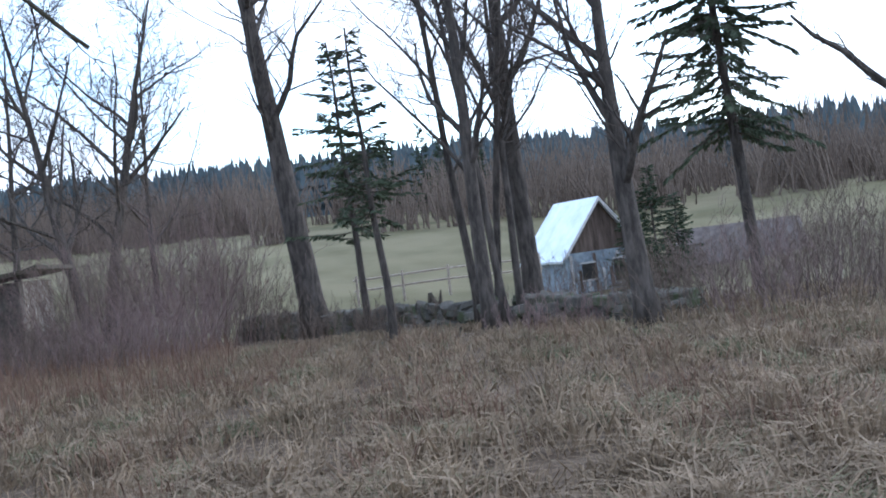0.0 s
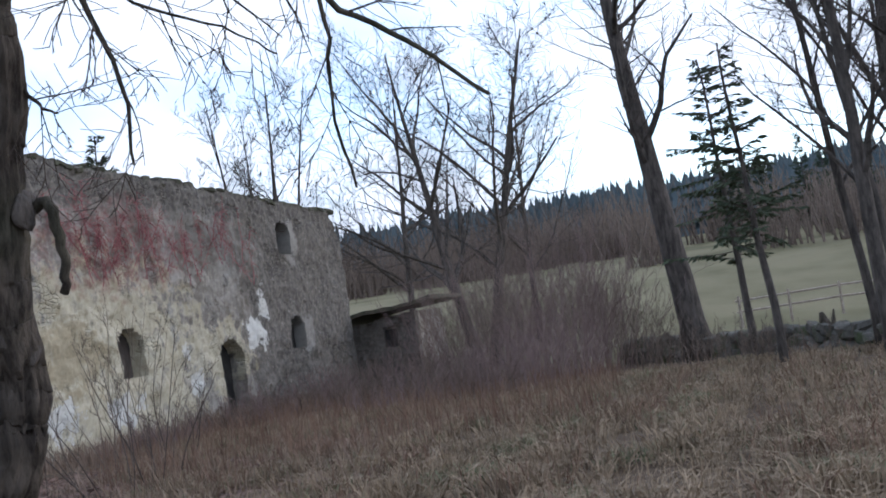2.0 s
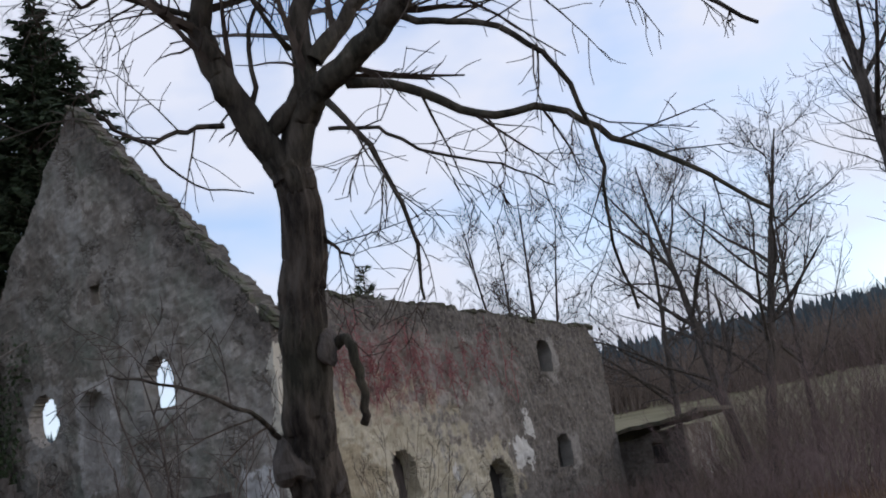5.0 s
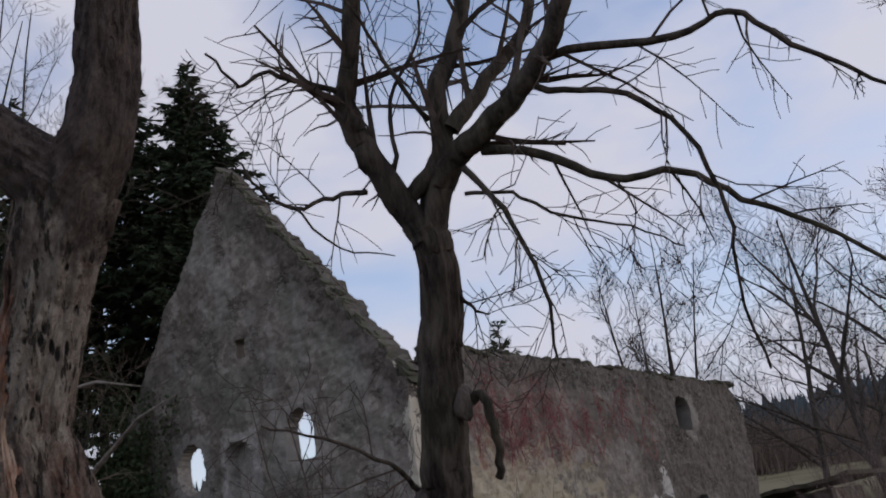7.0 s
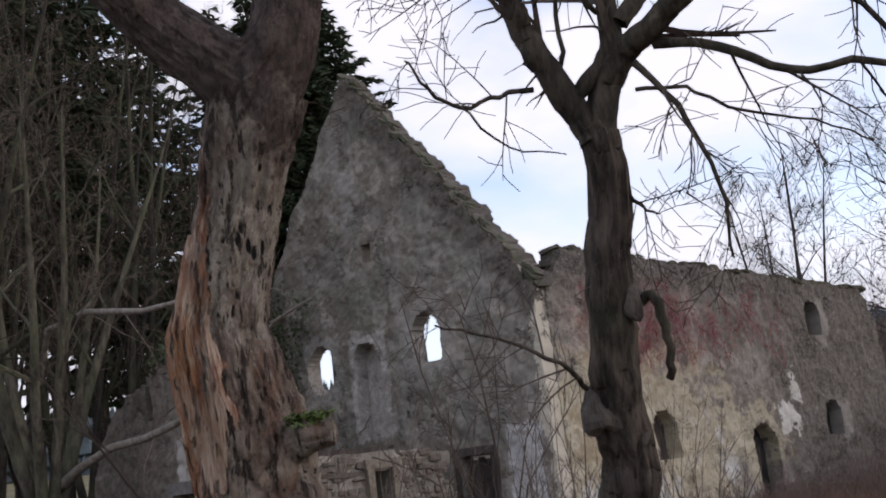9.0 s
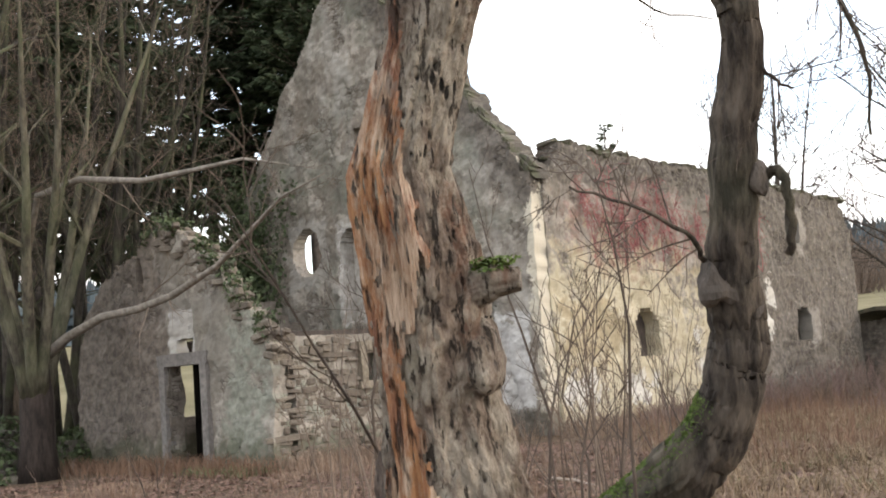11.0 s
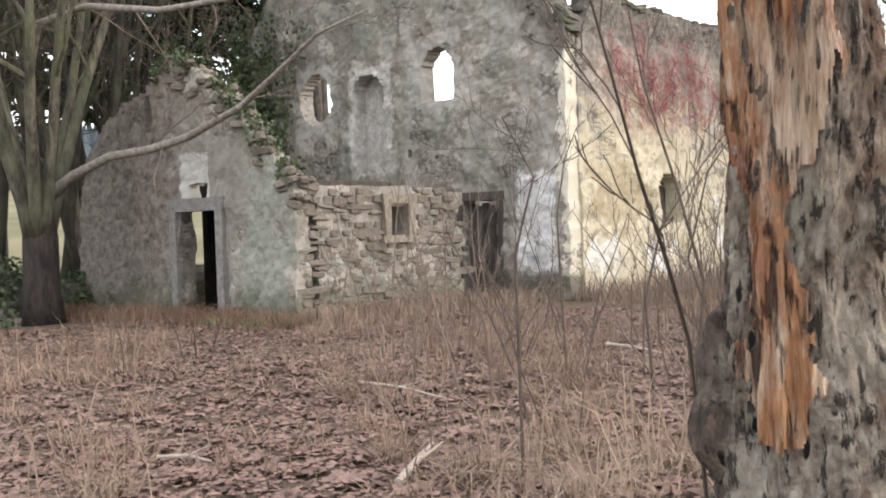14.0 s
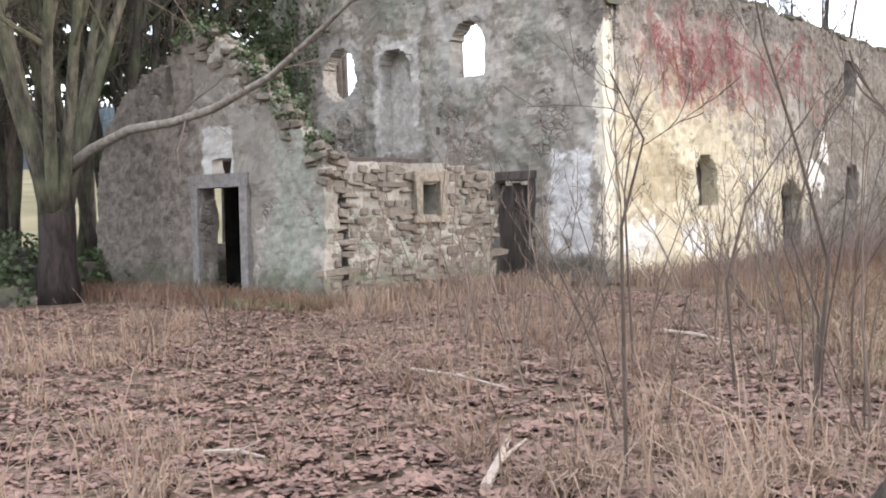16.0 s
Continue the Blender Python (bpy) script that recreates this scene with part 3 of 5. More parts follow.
# blind back of the niche; dark panels added as shade in the other openings
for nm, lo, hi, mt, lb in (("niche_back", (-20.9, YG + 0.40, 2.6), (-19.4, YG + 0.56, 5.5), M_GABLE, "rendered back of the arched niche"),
                           ("window_shade_panel", (XC - 0.5, 27.9, 4.1), (XC - 0.42, 29.3, 5.6), M_DARKTIMBER, "dark panel standing for shade in the upper arched window"),
                           ("window_shade_panel", (XC - 0.5, 28.1, 1.2), (XC - 0.42, 29.5, 2.7), M_INSIDESHADE, "dark panel standing for shade in the lower arched window"),
                           ("window_shade_panel", (XC - 0.5, 19.8, 1.2), (XC - 0.42, 21.1, 2.8), M_DARKTIMBER, "dark panel standing for shade in the arched window"),
                           ("doorway_shade_panel", (XC - 0.55, 24.0, 0.0), (XC - 0.45, 25.5, 2.2), M_INSIDESHADE, "dark panel standing for shade in the wall's low doorway")):
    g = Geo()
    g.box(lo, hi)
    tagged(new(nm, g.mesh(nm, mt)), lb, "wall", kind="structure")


def block_ring(name, plane, centre, half, low, high, depth, wide, material, label, axis):
    """A stone surround: sill, two jambs and a lintel, each a block."""
    top = tagged(new(name), label, "frame", kind="structure")
    rng = random.Random(name)
    for nm, u0, u1, z0, z1 in (("jamb", centre - half - wide, centre - half, low, high), ("jamb", centre + half, centre + half + wide, low, high),
                               ("lintel", centre - half - wide * 1.25, centre + half + wide * 1.25, high, high + wide * 1.15), ("sill", centre - half - wide * 1.2, centre + half + wide * 1.2, low - wide * 0.8, low)):
        if nm == "sill" and low < 0.1:
            continue
        g = Geo()
        if axis == "x":
            g.box((u0, plane - depth, z0), (u1, plane + 0.25, z1), 0.012, rng)
        else:
            g.box((plane - 0.25, u0, z0), (plane + depth, u1, z1), 0.012, rng)
        part(nm, g, material, top)
    return top


block_ring("window_1", XA, 12.96, 0.24, 1.42, 2.02, 0.09, 0.15, M_DRESSED, "small window in a worn sandstone surround", "y")
block_ring("door_1", YA, -18.625, 0.625, 0.0, 2.02, 0.07, 0.2, M_DOORSTONE, "open doorway with grey stone jambs and lintel", "x")
block_ring("door_2", YG, -16.84, 0.5, 0.0, 2.12, 0.05, 0.14, M_DARKTIMBER, "doorway with a dark timber frame", "x")

leaf = thing("plank_door", (-16.84, YG + 0.2, 0.0), "weathered dark plank door, closed, set in the gable", "door")
for i in range(5):
    g = Geo()
    g.box((-0.49 + i * 0.198, -0.02, 0.02), (-0.49 + i * 0.198 + 0.186, 0.03, 2.05 - 0.05 * (i % 2)))
    part("plank", g, M_DARKTIMBER, leaf)
g = Geo()
g.box((-0.48, -0.05, 1.5), (0.48, -0.02, 1.6))
part("ledge", g, M_DARKTIMBER, leaf)


# ---- rubble stones ----
def stone_mesh(seed, sx, sy, sz):
    rng = random.Random(seed)
    bm = bmesh.new()
    bmesh.ops.create_cube(bm, size=1.0)
    bmesh.ops.bevel(bm, geom=bm.edges[:], offset=0.16, segments=1, affect="EDGES")
    for v in bm.verts:
        v.co += Vector((rng.uniform(-0.07, 0.07), rng.uniform(-0.07, 0.07), rng.uniform(-0.07, 0.07)))
        v.co = Vector((v.co.x * sx, v.co.y * sy, v.co.z * sz))
    me = bpy.data.meshes.new("stone")
    bm.to_mesh(me)
    bm.free()
    return me


def stone_set(material, shapes, tag):
    out = []
    for i, s in enumerate(shapes):
        me = stone_mesh(tag + str(i), *s)
        me.materials.append(material)
        out.append(me)
    return out


# ---- trees ----
def skin(pts, rads, sides, rings, seed, style):
    """A gnarled trunk surface along pts. style: scaly bark plates or long furrows."""
    g = Geo()
    for i in range(rings + 1):
        t = i / rings
        p, d = along(pts, min(t, 0.999))
        r = np.interp(t * (len(rads) - 1), range(len(rads)), rads)
        u = d.cross(Vector((0.2, 1, 0.1))).normalized()
        w = d.cross(u)
        for k in range(sides):
            a = 2 * math.pi * k / sides
            way = u * math.cos(a) + w * math.sin(a)
            z = (p + way * r).z
            rough = 0.15 * noise.noise(Vector((way.x * 2.2, way.y * 2.2, z * 0.9 + seed))) + 0.10 * noise.noise(Vector((way.x * 6, way.y * 6, z * 3.2)))
            if style == "scaly":
                near = noise.voronoi(Vector((way.x * 4.2, way.y * 4.2, z * 9.0 + seed + 0.4 * noise.noise(Vector((a * 3, z * 9, 0))))))[0]
                rough += 0.16 * min(near[1] - near[0], 0.35) + 0.05 * noise.noise(Vector((way.x * 17, way.y * 17, z * 16)))
            else:
                rough += 0.3 * abs(noise.noise(Vector((way.x * 8, way.y * 8, z * 2.2 + seed)))) - 0.06 + 0.05 * noise.noise(Vector((way.x * 18, way.y * 18, z * 9)))
            g.v.append(tuple(p + way * r * (0.97 + rough)))
    for i in range(rings):
        for k in range(sides):
            b = (k + 1) % sides
            g.f.append((i * sides + k, i * sides + b, (i + 1) * sides + b, (i + 1) * sides + k))
    g.f.append(tuple(rings * sides + k for k in range(sides)))
    return g


def limb(rng, start, way, length, r0, r1, segs, wander=0.25, lift=0.0):
    """A wandering line with its radii."""
    p, d = Vector(start), Vector(way).normalized()
    pts, rad = [tuple(p)], [r0]
    for i in range(segs):
        d = d + Vector((rng.gauss(0, wander), rng.gauss(0, wander), rng.gauss(0, wander) + lift)) * (1.6 / segs ** 0.5) * 0.5
        d.normalize()
        p = p + d * (length / segs)
        pts.append(tuple(p))
        rad.append(r0 + (r1 - r0) * (i + 1) / segs)
    return pts, rad


def along(pts, t):
    f = t * (len(pts) - 1)
    i = min(int(f), len(pts) - 2)
    a, b = Vector(pts[i]), Vector(pts[i + 1])
    return a.lerp(b, f - i), (b - a).normalized()


def sprout(rng, geo, twig, pts, rad, level, deepest, count, length, spread=0.9, lift=0.12, low=0.25, sides=4, fine=0.0035, each=None):
    """Side branches on a limb, down to twigs. each: called for a new mesh for every branch of this level."""
    for i in range(count):
        t = low + (1 - low) * (i + rng.random()) / count
        p, d = along(pts, min(t, 0.98))
        r = rad[0] + (rad[-1] - rad[0]) * t
        side = d.cross(Vector((rng.gauss(0, 1), rng.gauss(0, 1), rng.gauss(0, 1))))
        side = side.normalized() if side.length > 1e-3 else Vector((1, 0, 0))
        way = d * rng.uniform(0.35, 0.9) + side * spread + Vector((0, 0, lift))
        ln = length * rng.uniform(0.55, 1.2) * (1.15 - 0.6 * t)
        rr = max(r * rng.uniform(0.3, 0.55), fine)
        own = each() if each else geo
        target = twig if level >= deepest else own
        q, qr = limb(rng, p, way, ln, rr, max(rr * 0.25, fine * 0.7), 6 if level < 2 else 4, 0.34, lift * 0.4)
        target.tube(q, qr, sides if level < 2 else 3, False)
        if level < deepest:
            sprout(rng, own, twig, q, qr, level + 1, deepest, max(4, int(count * 0.72)), ln * 0.52, spread, lift, 0.15, 3, fine)


def bare_tree(name, at, height, radius, seed, label, lean=(0, 0), stems=1, deepest=3, count=14, fork=0.42, bark=None, group="", twigs=None, spread=0.85, stretch=0.42, fine=0.006, bole=0.0):
    """A leafless tree: trunk, limbs and twigs. bole: height of a thick trunk below several stems."""
    rng = random.Random(seed)
    top = thing(name, (at[0], at[1], hill(*at) - 0.05), label, "tree", group)
    twig, made = Geo(), []
    fan = 0.3 if bole else 0.16

    def fresh():
        made.append(Geo())
        return made[-1]

    if bole:
        g = Geo()
        g.tube([(0, 0, 0), (0.02, 0, bole * 0.3), (0, 0.02, bole * 0.7), (0, 0, bole * 1.05)], [radius * 3.4, radius * 2.6, radius * 2.5, radius * 1.9], 14)
        part("trunk", g, M_BOLE, top, smooth=True)
    for s in range(stems):
        a = 2 * math.pi * s / max(stems, 1) + rng.random()
        out = 0.0 if stems == 1 else radius * 1.1
        way = Vector((lean[0] + (fan * math.cos(a) if stems > 1 else 0), lean[1] + (fan * math.sin(a) if stems > 1 else 0), 1))
        h = height * rng.uniform(0.85, 1.05)
        pts, rad = limb(rng, (out * math.cos(a), out * math.sin(a), bole * 0.72), way, h, radius, radius * 0.12, 14, 0.1, 0.03)
        rad[0] *= 1.35
        trunk = Geo()
        trunk.tube(pts, rad, 9)
        part("trunk" if stems == 1 else "stem", trunk, bark or M_BARK, top, smooth=True)
        sprout(rng, None, twig, pts, rad, 1, deepest, count, h * stretch, spread, 0.25, fork, 5, fine, fresh)
    for g in made:
        part("limb", g, bark or M_BARK, top)
    part("twig_mass", twig, twigs or M_TWIG, top)["kind"] = "stuff"
    return top


def spruce(name, at, height, width, seed, label, bare=0.15, material=None, gaps=0.0, lean=(0, 0), droop=-0.3, steps=34, group="", spray=1.0):
    """A spruce: trunk, whorls of drooping boughs set with needle sprays."""
    rng = random.Random(seed)
    top = thing(name, (at[0], at[1], hill(*at) - 0.05), label, "tree", group)
    trunk, boughs, needles = Geo(), Geo(), Geo()
    pts = [(lean[0] * t * height + 0.1 * noise.noise((t * 3, seed, 0)), lean[1] * t * height, t * height) for t in [i / 10 for i in range(11)]]
    trunk.tube(pts, [0.028 * height * 0.45 * (1 - 0.92 * i / 10) + 0.012 for i in range(11)], 8)
    for s in range(steps):
        t = bare + (1 - bare) * (s + rng.random() * 0.6) / steps
        p, d = along(pts, min(t, 0.99))
        reach = width * (1 - (t - bare) / (1 - bare)) ** 0.8 * (0.35 + 0.65 * min(1, (t - bare) / 0.15 + 0.4))
        for k in range(8):
            if rng.random() < gaps:
                continue
            a = 2 * math.pi * (k + rng.random() * 1.5) / 8
            ln = max(0.18, reach * rng.uniform(0.45, 1.2))
            q, qr = limb(rng, p + Vector((0, 0, rng.gauss(0, 0.012 * height))), (math.cos(a), math.sin(a), droop + 0.7 * t + rng.gauss(0, 0.16)), ln, 0.012 * height * 0.12 + 0.008, 0.004, 4, 0.14, -0.03)
            boughs.tube(q, qr, 3, False)
            n = max(6, int(ln * 30 / spray))
            for j in range(n):
                u = 0.12 + 0.88 * (j + rng.random()) / n
                c, w = along(q, min(u, 0.99))
                side = Vector((-w.y, w.x, 0)) * rng.choice((-1, 1))
                tip = (w * 0.7 + side * rng.uniform(0.3, 1.0) + Vector((0, 0, rng.uniform(-0.75, 0.05)))).normalized() * rng.uniform(0.18, 0.42) * (0.6 + 0.03 * height) * spray
                fat = tip.cross(Vector((rng.gauss(0, 1), rng.gauss(0, 1), rng.gauss(0, 1)))).normalized() * rng.uniform(0.02, 0.045) * (0.6 + 0.03 * height) * spray
                needles.quad(c - fat * 0.6, c + tip * 0.5 - fat * 1.3, c + tip, c + tip * 0.45 + fat * 1.3)
    part("trunk", trunk, M_BARK, top, smooth=True)
    part("bough_mass", boughs, M_TWIG, top)["kind"] = "stuff"
    part("crown", needles, material or M_NEEDLE, top)["kind"] = "stuff"
    return top


def thicket(name, at, height, radius, stems, seed, material, label, deep=2, r=0.012, group=""):
    """A leafless shrub: many thin stems from one stool."""
    rng = random.Random(seed)
    top = thing(name, (at[0], at[1], hill(*at) - 0.03), label, "shrub", group)
    few = stems <= 16
    main, fine = Geo(), Geo()
    for s in range(stems):
        a, d = rng.uniform(0, 6.283), radius * rng.random() ** 0.6
        base = (d * 0.75 * math.cos(a), d * 0.75 * math.sin(a), 0)
        way = (math.cos(a) * 0.35 * d / max(radius, 0.1) + rng.gauss(0, 0.14), math.sin(a) * 0.35 * d / max(radius, 0.1) + rng.gauss(0, 0.14), 1)
        ln = height * rng.uniform(0.5, 1.08) * (1 - 0.3 * d / max(radius, 0.1))
        q, qr = limb(rng, base, way, ln, r * rng.uniform(0.6, 1.3), r * 0.25, 8, 0.24, 0.02)
        if few:
            main = Geo()
        main.tube(q, qr, 4 if few else 3, False)
        if deep:
            sprout(rng, main if few else fine, main if few else fine, q, qr, 2, 1 + deep, 3 if few else 5, ln * 0.33, 0.6, 0.35, 0.25, 3, 0.0035)
        if few:
            part("stem", main, material, top)
    if not few:
        part("stem_mass", main, material, top)["kind"] = "stuff"
        if fine.v:
            part("twig_mass", fine, material, top)["kind"] = "stuff"
    return top


# ---- the dead tree beside the path ----
def dead_tree():
    top = thing("dead_tree", (-3.5, 1.98, 0), "dead tree with scaly bark peeled to orange wood", "tree")
    o = Vector((-3.5, 1.98, 0))

    def moved(q):
        """The bole leans: its foot stands further off than its fork."""
        t = min(max((2.25 - q.z) / 1.05, 0.0), 1.0)
        return Vector((q.x - 0.03 - 0.095 * t, q.y + 0.1 + 0.16 * t, q.z))

    axis = [Vector(p) - o for p in ((-3.40, 1.88, 0.94), (-3.40, 1.84, 1.21), (-3.42, 1.82, 1.44), (-3.41, 1.82, 1.63), (-3.40, 1.81, 1.94), (-3.42, 1.77, 2.25), (-3.30, 1.83, 2.71), (-3.22, 1.83, 2.94), (-3.16, 1.85, 3.10))]
    axis = [moved(q) for q in axis]
    axis = [Vector((axis[0].x, axis[0].y, 0)) + Vector((0.0, 0.02, -0.1)), Vector((axis[0].x, axis[0].y, 0.45))] + axis
    radii = [0.40, 0.32, 0.275, 0.24, 0.21, 0.21, 0.2, 0.165, 0.145, 0.165, 0.18]

    part("trunk", skin(axis, radii, 120, 300, 3.0, "scaly"), M_DEAD, top)
    # bare wood where the bark has come off: kept in uneven strips
    toward = math.atan2(-2.45 - 0.0, 1.35)
    g2 = Geo()
    pts = axis
    rings, cols = 320, 100
    zs = (0.9, 0.97, 1.1, 1.3, 1.45, 1.58, 1.7, 1.85, 2.1, 2.35, 2.6, 2.8, 2.95)
    left = (-0.5, -0.7, -0.95, -0.9, -0.72, -0.8, -1.2, -1.55, -1.6, -1.5, -1.2, -1.0, -0.9)
    right = (-0.5, -0.28, -0.05, -0.15, -0.33, -0.2, 0.0, 0.2, 0.3, 0.2, -0.3, -0.7, -0.9)
    grid, high = {}, {}
    for i in range(rings + 1):
        t = 0.14 + 0.80 * i / rings
        p, d = along(pts, t)
        r = np.interp(t * (len(radii) - 1), range(len(radii)), radii)
        high[i] = p.z
        for k in range(cols + 1):
            a = toward - 1.65 + 2.1 * k / cols
            way = Vector((math.cos(a), math.sin(a), 0))
            s = Vector((way.x * 2.2, way.y * 2.2, p.z * 0.9 + 3.0))
            rough = 0.15 * noise.noise(s) + 0.10 * noise.noise(Vector((way.x * 6, way.y * 6, p.z * 3.2)))
            grainy = 0.07 * noise.noise(Vector((a * 16, p.z * 1.6, 8))) + 0.10 * abs(noise.noise(Vector((a * 34, p.z * 3.5, 3)))) + 0.03 * noise.noise(Vector((a * 9, p.z * 12.0, 1)))
            grid[i, k] = len(g2.v)
            g2.v.append(tuple(p + way * r * (1.035 + rough + grainy)))
    for i in range(rings):
        lo, hi = np.interp(high[i], zs, left), np.interp(high[i], zs, right)
        if not 0.9 < high[i] < 2.95:
            continue
        for k in range(cols):
            a = -1.65 + 2.1 * k / cols
            wob = 0.22 * noise.noise(Vector((a * 2.5, high[i] * 5.0, 2.0))) + 0.16 * noise.noise(Vector((a * 8, high[i] * 14.0, 5.0)))
            hole = noise.noise(Vector((a * 5, high[i] * 4.5, 11.0))) + 0.5 * noise.noise(Vector((a * 13, high[i] * 12.0, 4.0)))
            if lo + wob < a < hi + wob and hole < 0.56:
                g2.f.append((grid[i, k], grid[i, k + 1], grid[i + 1, k + 1], grid[i + 1, k]))
    part("bare_wood", g2, M_WOOD, top, "bare orange wood where bark fell")
    fork = axis[-1]
    for ends, r0, r1, nm in ((((-3.26, 1.70, 3.24), (-3.36, 1.55, 3.40), (-3.42, 1.37, 3.58)), 0.145, 0.10, "limb"), (((-3.05, 1.90, 3.26), (-3.02, 1.93, 3.52), (-2.93, 1.89, 3.92)), 0.155, 0.11, "limb"),
                             (((-3.28, 1.85, 1.80), (-3.16, 1.89, 1.84), (-3.08, 1.94, 1.84)), 0.075, 0.04, "stub")):
        pl = [moved(Vector(p) - o) for p in ends]
        if nm == "limb":
            pl = [axis[-3], axis[-2], axis[-1]] + pl
        rr = [r0 + (r1 - r0) * i / (len(pl) - 1) for i in range(len(pl))]
        if nm == "limb":
            rr[0], rr[1], rr[2] = 0.05, 0.1, 0.15
        part(nm, skin(pl, rr, 60, 90, 9.0, "scaly"), M_DEAD, top)
    moss = Geo()
    rng = random.Random(4)
    c0, c1 = moved(Vector((-3.24, 1.88, 1.87)) - o), moved(Vector((-3.09, 1.91, 1.87)) - o)
    for i in range(300):
        c = c0.lerp(c1, rng.random()) + Vector((rng.gauss(0, 0.022), rng.gauss(0, 0.03), rng.uniform(0.0, 0.05)))
        w = Vector((rng.gauss(0, 1), rng.gauss(0, 1), rng.uniform(0, 1))).normalized() * 0.011
        s = Vector((-w.y, w.x, 0.004))
        moss.quad(c - s, c + w, c + s, c - w)
    part("moss", moss, M_MOSS, top, "green moss on the broken stub")["kind"] = "stuff"
    # knots and bark lumps
    for c, r, seed in (((-3.33, 2.05, 1.57), 0.1, 3), ((-3.75, 2.02, 1.16), 0.085, 5), ((-3.76, 2.0, 0.95), 0.10, 8), ((-3.36, 2.0, 1.75), 0.09, 11)):
        bm = bmesh.new()
        bmesh.ops.create_icosphere(bm, subdivisions=3, radius=r)
        for v in bm.verts:
            v.co *= 1 + 0.35 * noise.noise(v.co * 14 + Vector((seed, 0, 0)))
            v.co.z *= 1.5
            v.co += Vector(c) - o
        me = bpy.data.meshes.new("knot")
        bm.to_mesh(me)
        bm.free()
        me.materials.append(M_DEAD)
        part("knot", me, None, top)


dead_tree()


# ---- the forked tree behind it ----
def forked_tree():
    base = Vector((-4.78, 4.05, 0.3))
    top = thing("forked_tree", (base.x, base.y, -0.05), "dark leafless tree, forked, leaning from a mossy base", "tree")
    o = Vector((base.x, base.y, -0.05))
    rng = random.Random(21)

    def smooth(pts, n=4):
        out = []
        for i in range(len(pts) - 1):
            a, b, c, d = pts[max(i - 1, 0)], pts[i], pts[i + 1], pts[min(i + 2, len(pts) - 1)]
            for k in range(n):
                t = k / n
                out.append(0.5 * ((2 * b) + (c - a) * t + (2 * a - 5 * b + 4 * c - d) * t * t + (3 * b - a - 3 * c + d) * t ** 3))
        return out + [pts[-1]]

    def stick(name, pts, r0, r1, sides=8, twigs=0, reach=0.9, material=None):
        p = smooth([Vector(q) - o for q in pts])
        p = [q + Vector((rng.gauss(0, 1), rng.gauss(0, 1), rng.gauss(0, 1))) * 0.006 for q in p]
        rad = [(r0 + (r1 - r0) * i / (len(p) - 1)) * rng.uniform(0.95, 1.06) for i in range(len(p))]
        if r0 > 0.04:
            g = skin(p, rad, 72 if r0 > 0.1 else 22, len(p) * 6, r0 * 50, "furrowed")
        else:
            g = Geo()
            g.tube(p, rad, sides)
        part(name, g, material or M_BARK2, top, smooth=True)
        if twigs:
            sprout(rng, fine, fine, [tuple(q) for q in p], rad, 2, 3, twigs, reach, 0.75, -0.12, 0.15, 4, 0.0028)

    fine = Geo()
    foot = [(base.x, base.y, -0.15), (-4.55, 4.07, 0.34), (-4.25, 4.11, 0.62), (-3.93, 4.14, 0.85), (-3.68, 4.17, 1.07), (-3.53, 4.19, 1.34), (-3.48, 4.20, 1.58), (-3.43, 4.12, 1.82), (-3.36, 4.05, 2.15), (-3.28, 4.01, 2.54), (-3.15, 3.97, 3.03), (-3.14, 3.90, 3.25)]
    stick("trunk", foot, 0.2, 0.09, 20)
    stick("limb", [(-3.15, 3.92, 3.17), (-3.21, 3.77, 3.44), (-3.26, 3.63, 3.69), (-3.26, 3.55, 3.92), (-3.12, 3.50, 4.15), (-2.99, 3.40, 4.50), (-2.89, 3.16, 4.99)], 0.075, 0.035, 10, 11, 0.9)
    stick("limb", [(-3.14, 3.92, 3.19), (-2.98, 3.93, 3.51), (-2.75, 3.93, 3.61), (-2.49, 3.95, 3.74), (-2.28, 3.93, 3.88), (-2.05, 3.89, 4.14), (-1.73, 3.86, 4.50)], 0.08, 0.035, 10, 11, 0.9)
    stick("limb", [(-2.97, 3.92, 3.54), (-2.95, 3.92, 3.91), (-2.86, 4.01, 4.22), (-2.75, 4.07, 4.64), (-2.67, 4.02, 5.29)], 0.058, 0.028, 10, 10, 0.9)
    stick("limb", [(-2.90, 3.92, 3.70), (-2.74, 4.07, 3.96), (-2.59, 4.23, 4.20), (-2.44, 4.31, 4.64)], 0.046, 0.022, 8, 9, 0.9)
    stick("branch", [(-3.17, 3.82, 3.40), (-3.01, 3.89, 3.54), (-2.98, 3.93, 3.67)], 0.045, 0.038, 8)
